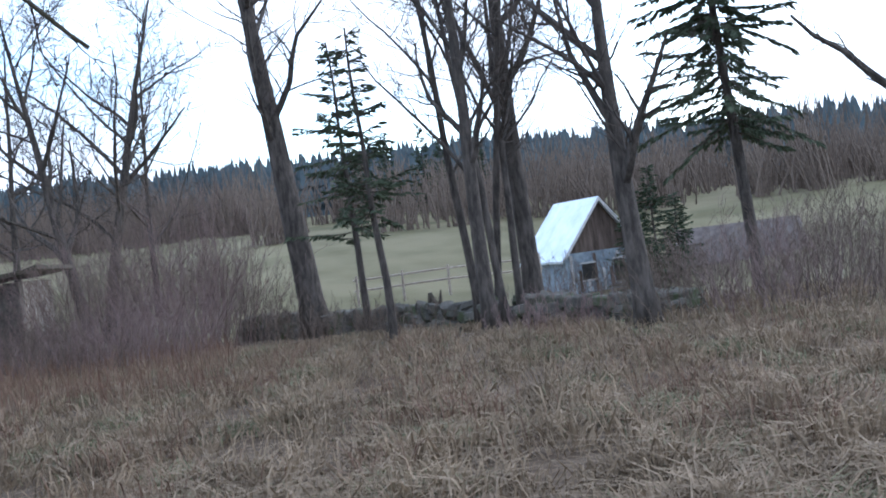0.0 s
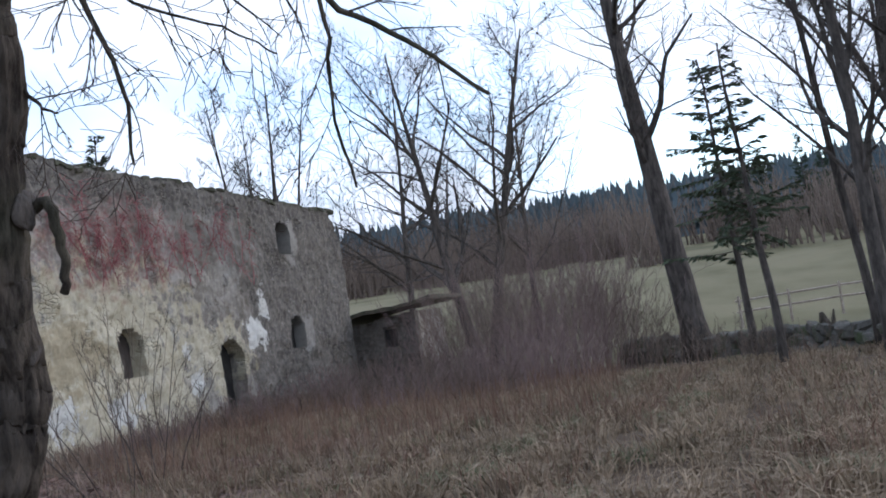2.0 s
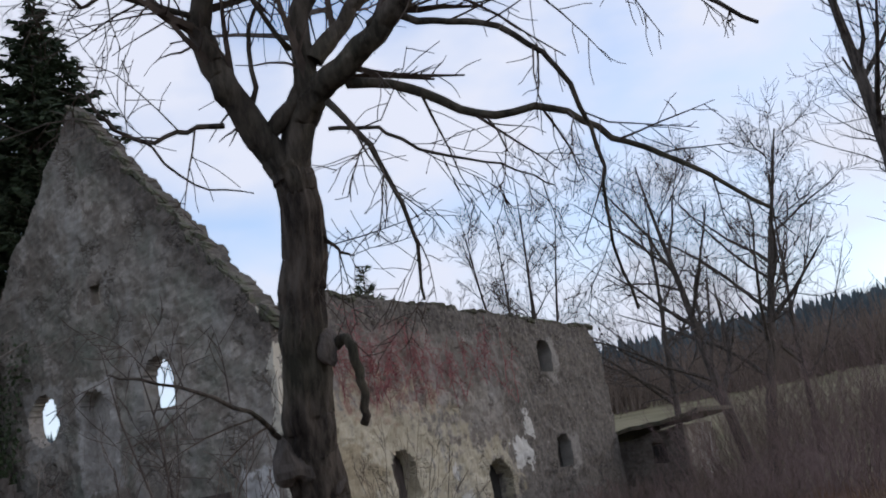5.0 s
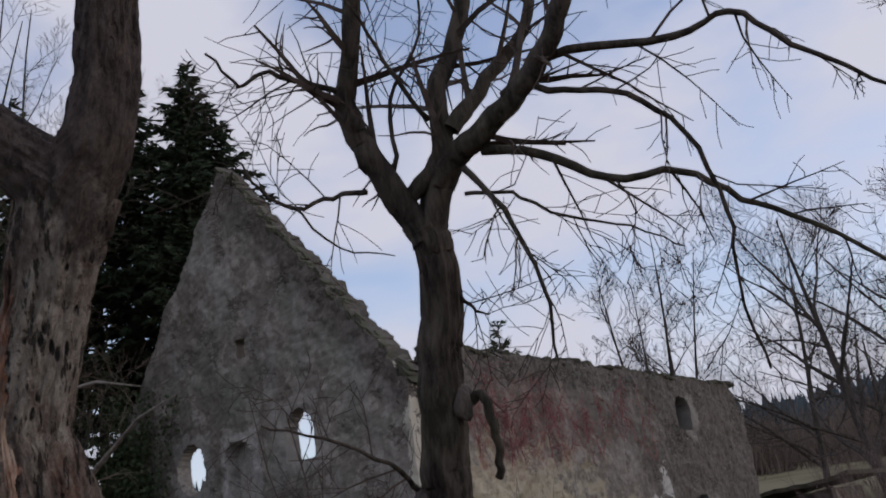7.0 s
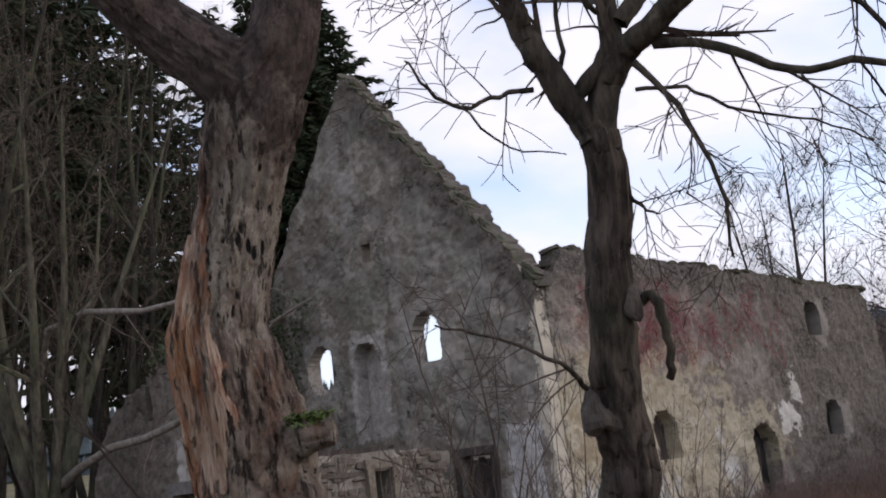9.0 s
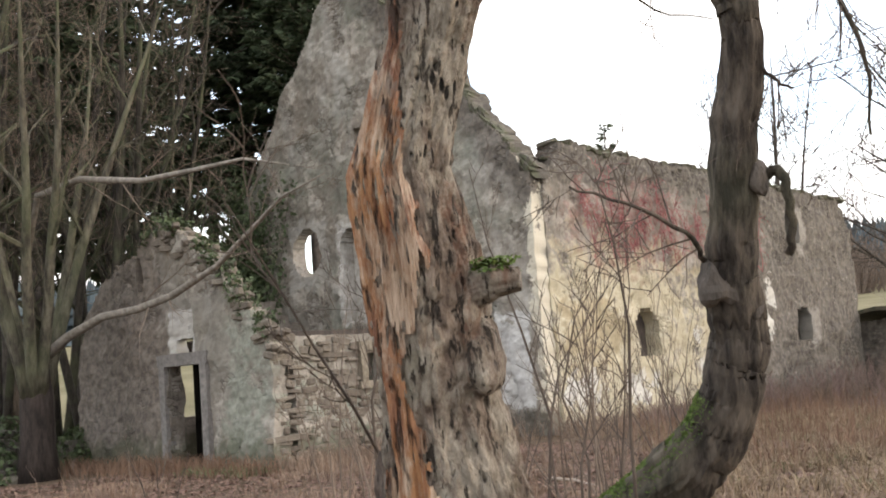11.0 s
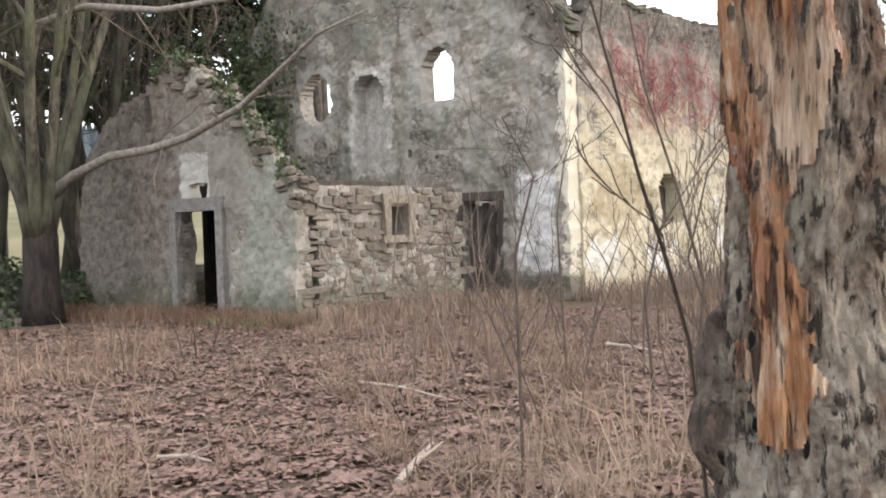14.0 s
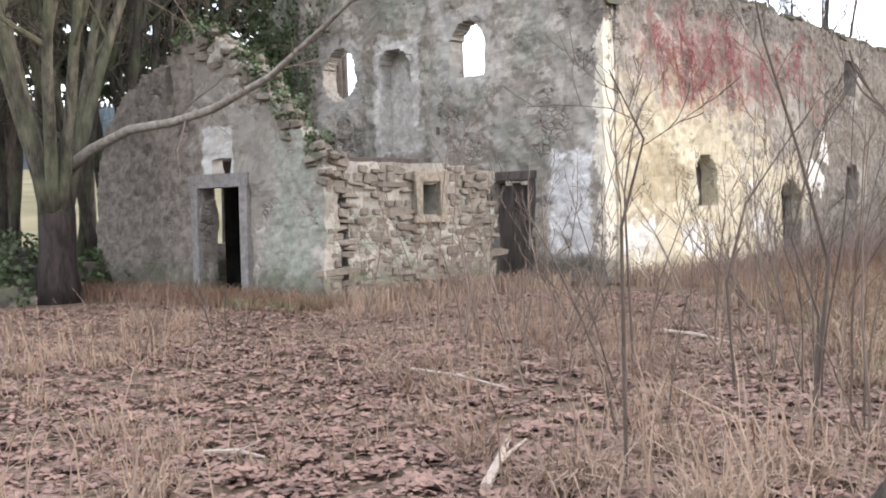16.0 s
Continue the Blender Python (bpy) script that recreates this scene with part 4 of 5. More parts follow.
    for pts, r in (([(-2.76, 3.95, 3.54), (-2.49, 4.07, 3.44), (-2.24, 4.21, 3.25), (-1.93, 4.33, 3.21), (-1.72, 4.45, 3.01), (-1.47, 4.58, 2.83), (-1.19, 4.76, 2.57)], 0.036),
                   ([(-2.55, 3.91, 3.74), (-2.21, 4.00, 3.86), (-1.77, 4.23, 3.80), (-1.50, 4.30, 3.84), (-1.30, 4.41, 3.61), (-1.00, 4.63, 3.32)], 0.036),
                   ([(-2.52, 3.92, 3.77), (-2.27, 4.02, 3.68), (-2.01, 4.13, 3.58), (-1.82, 4.24, 3.33), (-1.77, 4.42, 2.97), (-1.84, 4.49, 2.65), (-1.84, 4.64, 2.25)], 0.026),
                   ([(-2.85, 3.92, 3.46), (-2.71, 3.98, 3.21), (-2.62, 4.07, 2.82), (-2.67, 4.16, 2.47)], 0.026)):
        stick("branch", pts, r * 0.72, r * 0.25, 6, 9 if r > 0.012 else 0, 0.65)
    for pts, r in (([(-3.31, 3.68, 3.46), (-3.39, 3.51, 3.42), (-3.48, 3.32, 3.36), (-3.50, 3.14, 3.44), (-3.55, 3.05, 3.58)], 0.022),
                   ([(-3.25, 3.55, 3.95), (-3.32, 3.34, 3.98), (-3.40, 3.13, 4.01), (-3.43, 3.01, 3.92), (-3.51, 2.89, 4.09)], 0.024),
                   ([(-3.48, 3.32, 3.36), (-3.30, 3.42, 3.12), (-3.05, 3.53, 3.01)], 0.01),
                   ([(-2.88, 3.93, 3.34), (-2.67, 3.99, 3.28), (-2.44, 4.10, 3.11), (-2.17, 4.23, 2.99), (-1.98, 4.31, 2.83)], 0.015)):
        stick("branch", pts, r * 0.72, r * 0.25, 6, 9 if r > 0.012 else 0, 0.65)
    for pts, r in (([(-2.97, 3.84, 3.77), (-2.99, 3.61, 3.97), (-3.02, 3.48, 4.23), (-3.05, 3.24, 4.47)], 0.02),
                   ([(-3.17, 3.76, 3.55), (-3.15, 3.77, 3.92), (-2.99, 3.89, 4.28), (-2.90, 3.83, 4.62)], 0.02),
                   ([(-3.49, 3.98, 1.97), (-3.42, 3.71, 2.10), (-3.56, 3.42, 2.25), (-3.68, 3.16, 2.33)], 0.021),
                   ([(-3.11, 4.06, 2.90), (-3.06, 4.06, 2.81), (-2.97, 4.09, 2.76)], 0.018)):
        stick("branch", pts, r * 0.72, r * 0.25, 6, 9 if r > 0.012 else 0, 0.65)
    stick("hook", [(-3.23, 4.10, 2.36), (-3.12, 4.12, 2.38), (-3.08, 4.11, 2.30), (-3.10, 4.16, 2.14), (-3.14, 4.19, 1.97)], 0.03, 0.02, 7)
    part("twig_mass", fine, M_TWIG, top)["kind"] = "stuff"
    # burl where a limb tore off
    for c, r, seed in (((-3.21, 4.06, 2.37), 0.06, 2), ((-3.45, 3.98, 1.85), 0.075, 6), ((-3.37, 4.17, 1.76), 0.07, 7)):
        bm = bmesh.new()
        bmesh.ops.create_icosphere(bm, subdivisions=3, radius=r)
        for v in bm.verts:
            v.co *= 1 + 0.8 * noise.noise(v.co * 16 + Vector((seed, 0, 0)))
            v.co.z *= 1.4
            v.co += Vector(c) - o
        me = bpy.data.meshes.new("burl")
        bm.to_mesh(me)
        bm.free()
        me.materials.append(M_BARK)
        part("burl", me, None, top)
    moss = Geo()
    line = smooth([Vector(q) - o for q in foot[:6]])
    for i in range(12000):
        t = 0.25 + 0.7 * rng.random()
        p, d = along([tuple(q) for q in line], min(t * 0.98, 0.98))
        a = rng.gauss(0, 0.58)
        side = d.cross(Vector((0, 0, 1))).normalized()
        n = (side * math.sin(a) + side.cross(d) * math.cos(a)).normalized()
        if n.z < 0:
            n = -n
        c = p + n * (0.205 - 0.055 * t)
        w = (n * rng.uniform(0.1, 1.0) + Vector((rng.gauss(0, 1), rng.gauss(0, 1), rng.gauss(0, 1)))).normalized() * rng.uniform(0.008, 0.02)
        s = w.cross(n).normalized() * 0.0035
        moss.quad(c - s, c + w * 0.6 - s, c + w, c + s)
    part("moss", moss, M_MOSS, top, "thick green moss on the bent base")["kind"] = "stuff"


forked_tree()

# ---- trees and shrubs along the meadow ----
bare_tree("lime_tree", ((-2.92, 29.88, 0.15))[:2], 17, 0.40, 11, "tall dark leafless tree by the field wall", (-0.10, 0), 1, 3, 15, 0.30, fine=0.009)
spruce("young_spruce", ((-0.56, 20.81, 0.03))[:2], 6.3, 1.15, 5, "small sparse spruce with a thin bare trunk", 0.4, M_NEEDLE2, 0.62, (-0.03, 0), -0.25, 24, "young spruces", 0.75)
spruce("young_spruce", ((-1.21, 25.33, 0.04))[:2], 7.2, 1.9, 6, "sparse spruce with dead lower twigs", 0.32, M_NEEDLE2, 0.6, (-0.03, 0), -0.3, 25, "young spruces", 0.75)
for i, (p, h, r, ln) in enumerate((((1.32, 19.56, -0.01), 13, 0.155, -0.07), ((1.70, 20.55, -0.05), 12, 0.09, -0.06), ((2.05, 21.24, -0.05), 12, 0.09, 0.02), ((1.26, 22.26, 0.01), 13, 0.10, -0.04), ((2.55, 23.23, -0.03), 15, 0.23, -0.03), ((1.64, 21.75, -0.01), 12, 0.09, 0.04))):
    bare_tree("alder", p[:2], h, r, 30 + i, "slim dark leafless alder in a clump", (ln, 0.0), 1, 3, 14, 0.26, group="alder clump", stretch=0.3, fine=0.0065)
bare_tree("crooked_tree", ((3.61, 16.70, -0.02))[:2], 8.5, 0.2, 44, "low crooked leafless tree with a dark trunk", (-0.08, 0), 1, 3, 14, 0.25, stretch=0.42)
spruce("tall_spruce", ((9.52, 29.05, -0.06))[:2], 15, 3.0, 8, "tall dark spruce with drooping boughs", 0.3, M_NEEDLE2, 0.35, (-0.05, 0), -0.5, 44, spray=0.8)
bare_tree("oak_tree", ((11.66, 21.99, -0.36))[:2], 11, 0.35, 51, "gnarled leafless tree with twisted branches", (-0.15, 0), 1, 3, 14, 0.25, stretch=0.6)
for i, (p, h, r) in enumerate((((-12.28, 40.63, 3.05), 14.5, 0.26), ((-12.45, 50.64, 3.87), 14, 0.18), ((-17.53, 46.77, 4.21), 15, 0.2))):
    bare_tree("field_tree", (p[0], p[1]), h, r, 60 + i, "leafless tree standing at the field's edge", (0.0, 0), 1 + (i == 0), 3, 16, 0.2, group="field trees", stretch=0.48, fine=0.011, spread=1.0)
bare_tree("birch_behind", ((-18.38, 35.38, 7.45))[:2], 12.5, 0.11, 71, "slender leafless tree behind the long wall", (0, 0), 7, 3, 11, 0.32, twigs=M_TWIG, stretch=0.24, fine=0.010)
spruce("wall_spruce", ((-20.92, 29.01, 8.86))[:2], 9.6, 1.5, 73, "thin spruce behind the long wall", 0.55, M_NEEDLE2, 0.4, (0, 0), 0.1, 16)
for i, (p, h, w, bare) in enumerate((((-30.8, 21.3), 21.2, 3.4, 0.42), ((-28.7, 22.6), 21.0, 4.0, 0.5), ((-27.6, 21.4), 17.6, 2.6, 0.6), ((-32.3, 20.6), 20.5, 4.4, 0.38), ((-33.0, 17.8), 20, 4.8, 0.3), ((-31.5, 15.0), 20, 4.6, 0.28), ((-29.5, 12.8), 24, 4.2, 0.36), ((-35.5, 14.5), 27, 5.0, 0.3), ((-33.0, 11.5), 26, 4.8, 0.34), ((-30.0, 9.0), 25, 4.4, 0.36), ((-34.5, 8.0), 26, 5.0, 0.32))):
    spruce("dark_spruce", p, h, w, 80 + i, "tall dark spruce behind the gable", bare, M_NEEDLE, 0.3, (0, 0), -0.35, 54 if h > 10 else 26, "spruces behind the ruin")
bare_tree("multi_stem_tree", ((-21.15, 8.70, 0.14))[:2], 9.5, 0.13, 91, "multi-stemmed tree with green-grey bark", (0, 0), 8, 3, 6, 0.3, bark=M_BARKOLIVE, twigs=M_BROWNTWIG, stretch=0.3, bole=2.4)
for i, p in enumerate(((-23.52, 7.36, 4.73), (-25.57, 11.32, 4.03), (-25.34, 12.77, 4.80), (-24.88, 11.78, 4.77), (-27.42, 10.55, 5.18), (-25.77, 9.36, 4.98), (-27.6, 13.6, 0), (-28.6, 15.8, 0), (-26.4, 7.4, 0), (-28.8, 7.6, 0))):
    bare_tree("grove_tree", p[:2], 17, 0.12, 95 + i, "thin leafless tree in a dense grove", (0.02, 0), 3, 3, 10, 0.18, bark=M_BARKGREEN, twigs=M_BROWNTWIG, group="grove trees", stretch=0.26)

for i, (p, h, w) in enumerate((((10.6, 50.0), 5.2, 1.7), ((11.9, 51.5), 6.2, 1.9), ((13.4, 53.0), 4.6, 1.6))):
    spruce("garden_spruce", p, h, w, 200 + i, "dense dark spruce beside the hut", 0.05, M_NEEDLE, 0.1, (0, 0), -0.2, 24, "spruces by the hut")
for i, (p, h) in enumerate((((-5.0, 121.0), 8.0), ((-2.0, 118.0), 9.5), ((2.2, 119.0), 10.0), ((4.2, 117.0), 8.5), ((8.5, 120.0), 9.0))):
    spruce("field_spruce", p, h, 2.4, 210 + i, "dark spruce at the field's far edge", 0.05, M_NEEDLE, 0.1, (0, 0), -0.2, 18, "spruces beyond the field", 1.3)
# reddish thickets before the field
for i, (p, h, r, n) in enumerate((((-7.97, 30.51, 0.71), 5.2, 2.6, 170), ((-5.95, 28.46, 0.42), 4.6, 2.2, 150), ((-9.93, 31.56, 0.73), 4.4, 2.4, 150), ((-4.92, 29.43, 0.22), 3.2, 1.8, 100), ((-5.98, 25.46, 0.62), 2.4, 1.6, 70), ((-8.59, 20.88, 0.79), 0.9, 1.8, 60), ((-7.18, 21.22, 0.81), 1.6, 1.6, 60), ((-6.04, 21.51, 0.63), 2.0, 1.6, 60), ((-5.34, 22.72, 0.56), 1.8, 1.6, 60))):
    thicket("red_shrub", p[:2], h, r, n, 120 + i, M_REDTWIG if i % 3 else M_BROWNTWIG, "dense leafless shrub with red-brown twigs", 2, 0.010, "red thickets")
for i, (p, h, r, n) in enumerate((((4.73, 17.17, -0.13), 1.5, 1.8, 60), ((5.83, 16.14, -0.21), 1.6, 1.8, 60), ((6.36, 15.13, -0.21), 1.7, 1.8, 60), ((3.04, 19.22, -0.03), 1.0, 1.5, 40), ((-0.31, 23.31, 0.03), 0.9, 1.6, 40), ((7.23, 22.11, -0.27), 2.4, 2.2, 60), ((9.03, 22.06, -0.27), 2.8, 2.2, 60), ((2.09, 18.24, 0.00), 1.0, 1.4, 40))):
    thicket("brush", p[:2], h, r, n, 140 + i, M_REDTWIG if i % 2 else M_BROWNTWIG, "low tangle of bare brush", 2, 0.009, "brush by the field wall")
for i, (x, y, h) in enumerate(((-3.2, 26.6, 1.5), (-1.6, 24.2, 1.1), (5.6, 21.0, 1.8), (8.0, 19.0, 2.0), (9.4, 24.0, 2.6), (6.4, 27.0, 2.2), (3.6, 25.6, 1.5))):
    thicket("brush", (x, y), h, 1.9, 60, 190 + i, M_BROWNTWIG, "low tangle of bare brush", 2, 0.009, "brush by the field wall")
# brambles along the long wall's foot and round the shed
for i, (x, y, h) in enumerate(((-12.9, 18.6, 0.9), (-13.0, 20.6, 1.0), (-12.7, 22.6, 1.1), (-12.9, 24.0, 0.9), (-12.5, 26.2, 1.3), (-12.8, 28.4, 1.4), (-12.3, 30.6, 1.5), (-11.2, 32.4, 1.6), (-9.6, 27.0, 1.3), (-10.6, 24.4, 1.0), (-8.2, 24.8, 1.1), (-10.4, 29.4, 1.5))):
    thicket("bramble", (x, y), h, 1.5, 80, 170 + i, M_BROWNTWIG if i % 2 else M_REDTWIG, "low brown bramble tangle at the wall's foot", 2, 0.009, "brambles")
# bare saplings between the path and the walls
def sapling_clumps(spots, seed):
    for i, (p, h, r, n) in enumerate(spots):
        thicket("sapling_clump", p[:2], h, r, n, seed + i, M_BROWNTWIG if i % 3 else M_TWIG, "clump of thin bare saplings", 2, 0.011, "saplings before the ruin")


sapling_clumps((((-9.17, 8.84, 0.33), 3.0, 0.35, 3), ((-7.95, 8.61, 0.41), 3.0, 0.5, 4), ((-7.11, 8.02, 0.31), 2.7, 0.6, 5), ((-6.45, 7.27, 0.35), 2.6, 0.5, 4), ((-5.84, 6.46, 0.18), 2.6, 0.5, 4), ((-9.34, 10.72, 0.16), 2.6, 0.6, 4), ((-8.44, 11.54, 0.13), 3.0, 0.7, 5), ((-14.50, 10.06, 0.25), 1.6, 0.3, 3), ((-12.94, 5.38, 0.22), 1.3, 0.35, 3), ((-13.11, 6.57, 0.08), 1.1, 0.3, 3), ((-16.88, 8.56, 0.24), 1.4, 0.4, 4), ((-11.45, 9.46, 0.16), 1.2, 0.5, 4)), 170)
sapling_clumps((((-9.83, 8.23, 0.12), 1.1, 0.6, 4), ((-5.46, 5.72, 0.13), 2.2, 0.3, 3), ((-9.90, 13.29, 1.60), 3.2, 0.8, 7), ((-10.51, 15.33, 1.28), 3.0, 0.8, 7), ((-11.31, 8.90, 2.06), 3.0, 0.7, 6), ((-9.98, 8.54, 1.80), 2.6, 0.6, 5), ((-10.60, 10.49, 1.95), 3.4, 0.6, 5), ((-10.99, 7.91, 2.12), 3.0, 0.8, 6), ((-11.04, 15.11, 1.11), 3.4, 0.8, 8), ((-8.75, 12.58, 0.98), 2.6, 0.6, 6), ((-8.24, 6.27, 0.89), 3.0, 0.4, 3), ((-9.52, 7.14, 0.81), 2.4, 0.5, 3), ((-6.93, 5.42, 0.89), 2.4, 0.4, 3)), 190)

# leaning saplings beside the dead tree
def sapling(line, r, seed):
    a = Vector(line[0])
    o = Vector((a.x, a.y, -0.03))
    rng = random.Random(seed)
    top = thing("leaning_sapling", tuple(o), "thin dark leaning sapling, leafless", "tree", "leaning saplings")
    pts = [Vector((0, 0, 0))] + [Vector(q) - o for q in line[1:]]
    g = Geo()
    rad = [r * (1 - 0.75 * i / (len(pts) - 1)) for i in range(len(pts))]
    g.tube([tuple(q) for q in pts], rad, 6)
    sprout(rng, g, g, [tuple(q) for q in pts], rad, 2, 3, 6, 0.7, 0.6, 0.3, 0.3, 3, 0.003)
    part("stem", g, M_TWIG, top)


sapling(((-3.98, 2.40, 0.0), (-3.98, 2.30, 0.6), (-3.96, 2.17, 1.16), (-3.92, 1.98, 1.42), (-3.87, 1.75, 1.68), (-3.81, 1.54, 1.92), (-3.75, 1.33, 2.15)), 0.010, 1)
sapling(((-3.60, 3.31, 0.59), (-3.57, 3.30, 1.19), (-3.53, 3.31, 1.68), (-3.55, 3.28, 2.07), (-3.58, 3.23, 2.37)), 0.010, 3)
sapling(((-6.16, 4.10, 0.88), (-6.15, 4.08, 1.38), (-6.05, 4.15, 1.83), (-6.17, 4.02, 2.19)), 0.012, 4)
sapling(((-3.61, 2.89, 0.67), (-3.60, 2.95, 1.09), (-3.57, 3.03, 1.38), (-3.60, 2.98, 1.69)), 0.008, 5)
sapling(((-5.60, 5.09, 0.37), (-5.52, 5.20, 1.14), (-5.65, 5.11, 1.78), (-5.80, 5.00, 2.42), (-5.88, 4.95, 2.99)), 0.014, 6)
sapling(((-6.06, 6.24, -0.04), (-6.04, 6.30, 0.72), (-6.18, 6.20, 1.25), (-6.07, 6.33, 1.89), (-5.83, 6.58, 2.38)), 0.014, 7)
sapling(((-7.16, 7.29, 0.20), (-7.21, 7.27, 0.85), (-7.10, 7.40, 1.49), (-6.83, 7.68, 2.03), (-6.70, 7.81, 2.26)), 0.015, 8)
sapling(((-8.31, 7.59, 0.28), (-8.35, 7.59, 0.90), (-8.38, 7.60, 1.62), (-8.32, 7.67, 2.18), (-8.23, 7.77, 2.49)), 0.014, 9)

# dark ivy over low rubble beyond the multi-stemmed tree
rngi = random.Random(66)
for i, (p, w, h) in enumerate((((-23.72, 9.09, 0.61), 1.1, 1.3), ((-22.97, 10.46, 0.55), 0.7, 0.9), ((-22.33, 7.65, 0.61), 1.2, 1.2))):
    top = thing("ivy_mound", (p[0], p[1], 0.0), "dark ivy over a heap of rubble", "ivy", "ivy mounds")
    core, lv = Geo(), Geo()
    for k in range(26):
        a, d = rngi.uniform(0, 6.28), w * rngi.random() ** 0.5
        zz = h * (1 - (d / w) ** 2) * 0.75
        core.box((d * math.cos(a) - 0.18, d * math.sin(a) - 0.18, max(zz - 0.5, -0.1)), (d * math.cos(a) + 0.18, d * math.sin(a) + 0.18, zz), 0.06, rngi)
    for k in range(1500):
        a, d = rngi.uniform(0, 6.28), w * 1.1 * rngi.random() ** 0.5
        c = Vector((d * math.cos(a), d * math.sin(a), h * (1 - (d / w / 1.1) ** 2) * rngi.uniform(0.55, 1.05)))
        u = Vector((rngi.gauss(0, 1), rngi.gauss(0, 1), rngi.gauss(0, 1))).normalized() * 0.06
        v = u.cross(Vector((rngi.gauss(0, 1), rngi.gauss(0, 1), 1))).normalized() * 0.045
        lv.quad(c - u, c - v, c + u, c + v)
    part("rubble", core, M_DARKSTONE, top)["kind"] = "stuff"
    part("ivy_leaves", lv, M_IVY, top)["kind"] = "stuff"

ivy = thing("ivy_curtain", (X0 + 1.6, YG - 0.05, 0.0), "dark ivy hanging on the gable's far shoulder", "ivy")
lv, vines = Geo(), Geo()
for k in range(26):
    x0 = rngi.uniform(-1.5, 0.6)
    q, qr = limb(rngi, (x0, -0.05, 0.0), (rngi.gauss(0, 0.08), 0, 1), rngi.uniform(5.0, 7.6), 0.02, 0.006, 9, 0.12)
    q = [(p[0], -0.06, p[2]) for p in q]
    vines.tube(q, qr, 3, False)
    for j in range(230):
        p, d = along(q, rngi.uniform(0.35, 0.99))
        c = p + Vector((rngi.gauss(0, 0.22), -abs(rngi.gauss(0, 0.12)), rngi.gauss(0, 0.1)))
        u = Vector((rngi.gauss(0, 1), rngi.gauss(0, 0.5), rngi.gauss(0, 1))).normalized() * 0.07
        v = u.cross(Vector((rngi.gauss(0, 0.5), 1, rngi.gauss(0, 0.5)))).normalized() * 0.05
        lv.quad(c - u, c - v, c + u, c + v)
part("vine_mass", vines, M_TWIG, ivy)["kind"] = "stuff"
part("ivy_leaves", lv, M_IVY, ivy)["kind"] = "stuff"
ivy = thing("ivy_trail", (-19.0, YA + 0.1, 0.0), "ivy trailing over the annex's broken wall head", "ivy")
lv = Geo()
for k in range(2600):
    x = rngi.uniform(-19.9, -15.9)
    zt = np.interp(x, [-20.2, -19.5, -18.7, -17.7, -16.9, -16.3, -15.8], [4.35, 4.9, 4.7, 4.1, 3.3, 2.75, 2.45])
    if noise.noise((x * 1.5, 2.0, 7.0)) < -0.1:
        continue
    c = Vector((x + 19.0, rngi.uniform(-0.2, 0.3), zt + rngi.gauss(0.0, 0.12)))
    u = Vector((rngi.gauss(0, 1), rngi.gauss(0, 1), rngi.gauss(0, 1))).normalized() * 0.05
    v = u.cross(Vector((rngi.gauss(0, 1), rngi.gauss(0, 1), 1))).normalized() * 0.035
    lv.quad(c - u, c - v, c + u, c + v)
part("ivy_leaves", lv, M_IVY, ivy)["kind"] = "stuff"

# the long bough that reaches across from the multi-stemmed tree
bough = thing("long_bough", tuple((-21.15, 8.70, 0.14)[:2]) + (0.0,), "long pale bough reaching out from the stems", "branch")
bo = Vector(tuple((-21.15, 8.70, 0.14)[:2]) + (0.0,))
g, fine = Geo(), Geo()
line = [Vector(q) - bo for q in ((-21.15, 8.8, 2.3), (-20.8, 9.2, 2.75), (-19.9, 9.5, 3.08), (-18.7, 9.6, 3.12), (-17.5, 9.6, 3.25), (-16.0, 9.6, 3.62), (-14.95, 9.6, 4.1), (-14.1, 9.6, 4.5), (-13.0, 9.6, 4.68))]
g.tube([tuple(q) for q in line], [0.12, 0.1, 0.085, 0.08, 0.07, 0.055, 0.04, 0.028, 0.012], 7)
rngb = random.Random(5)
sprout(rngb, fine, fine, [tuple(q) for q in line], [0.05, 0.01], 2, 3, 12, 1.8, 0.6, 0.1, 0.3, 4)
part("stem", g, M_BOUGH, bough, smooth=True)
g = Geo()
line = [Vector(q) - bo for q in ((-21.5, 8.8, 4.6), (-21.2, 8.9, 5.7), (-19.6, 9.0, 5.75), (-17.3, 9.0, 5.3), (-15.6, 9.0, 5.18), (-14.25, 9.0, 5.1), (-13.1, 9.0, 4.78))]
g.tube([tuple(q) for q in line], [0.08, 0.07, 0.065, 0.055, 0.04, 0.025, 0.01], 7)
sprout(rngb, fine, fine, [tuple(q) for q in line], [0.05, 0.01], 2, 3, 12, 1.6, 0.6, 0.1, 0.2, 4)
part("stem", g, M_BOUGH, bough, smooth=True)
part("twig_mass", fine, M_BROWNTWIG, bough)["kind"] = "stuff"


# ---- red climber on the long wall ----
vine = thing("red_climber", (XC + 0.03, 20.0, 0.0), "leafless climber with red twigs on the wall", "climber")
rngv = random.Random(15)
mass = Geo()
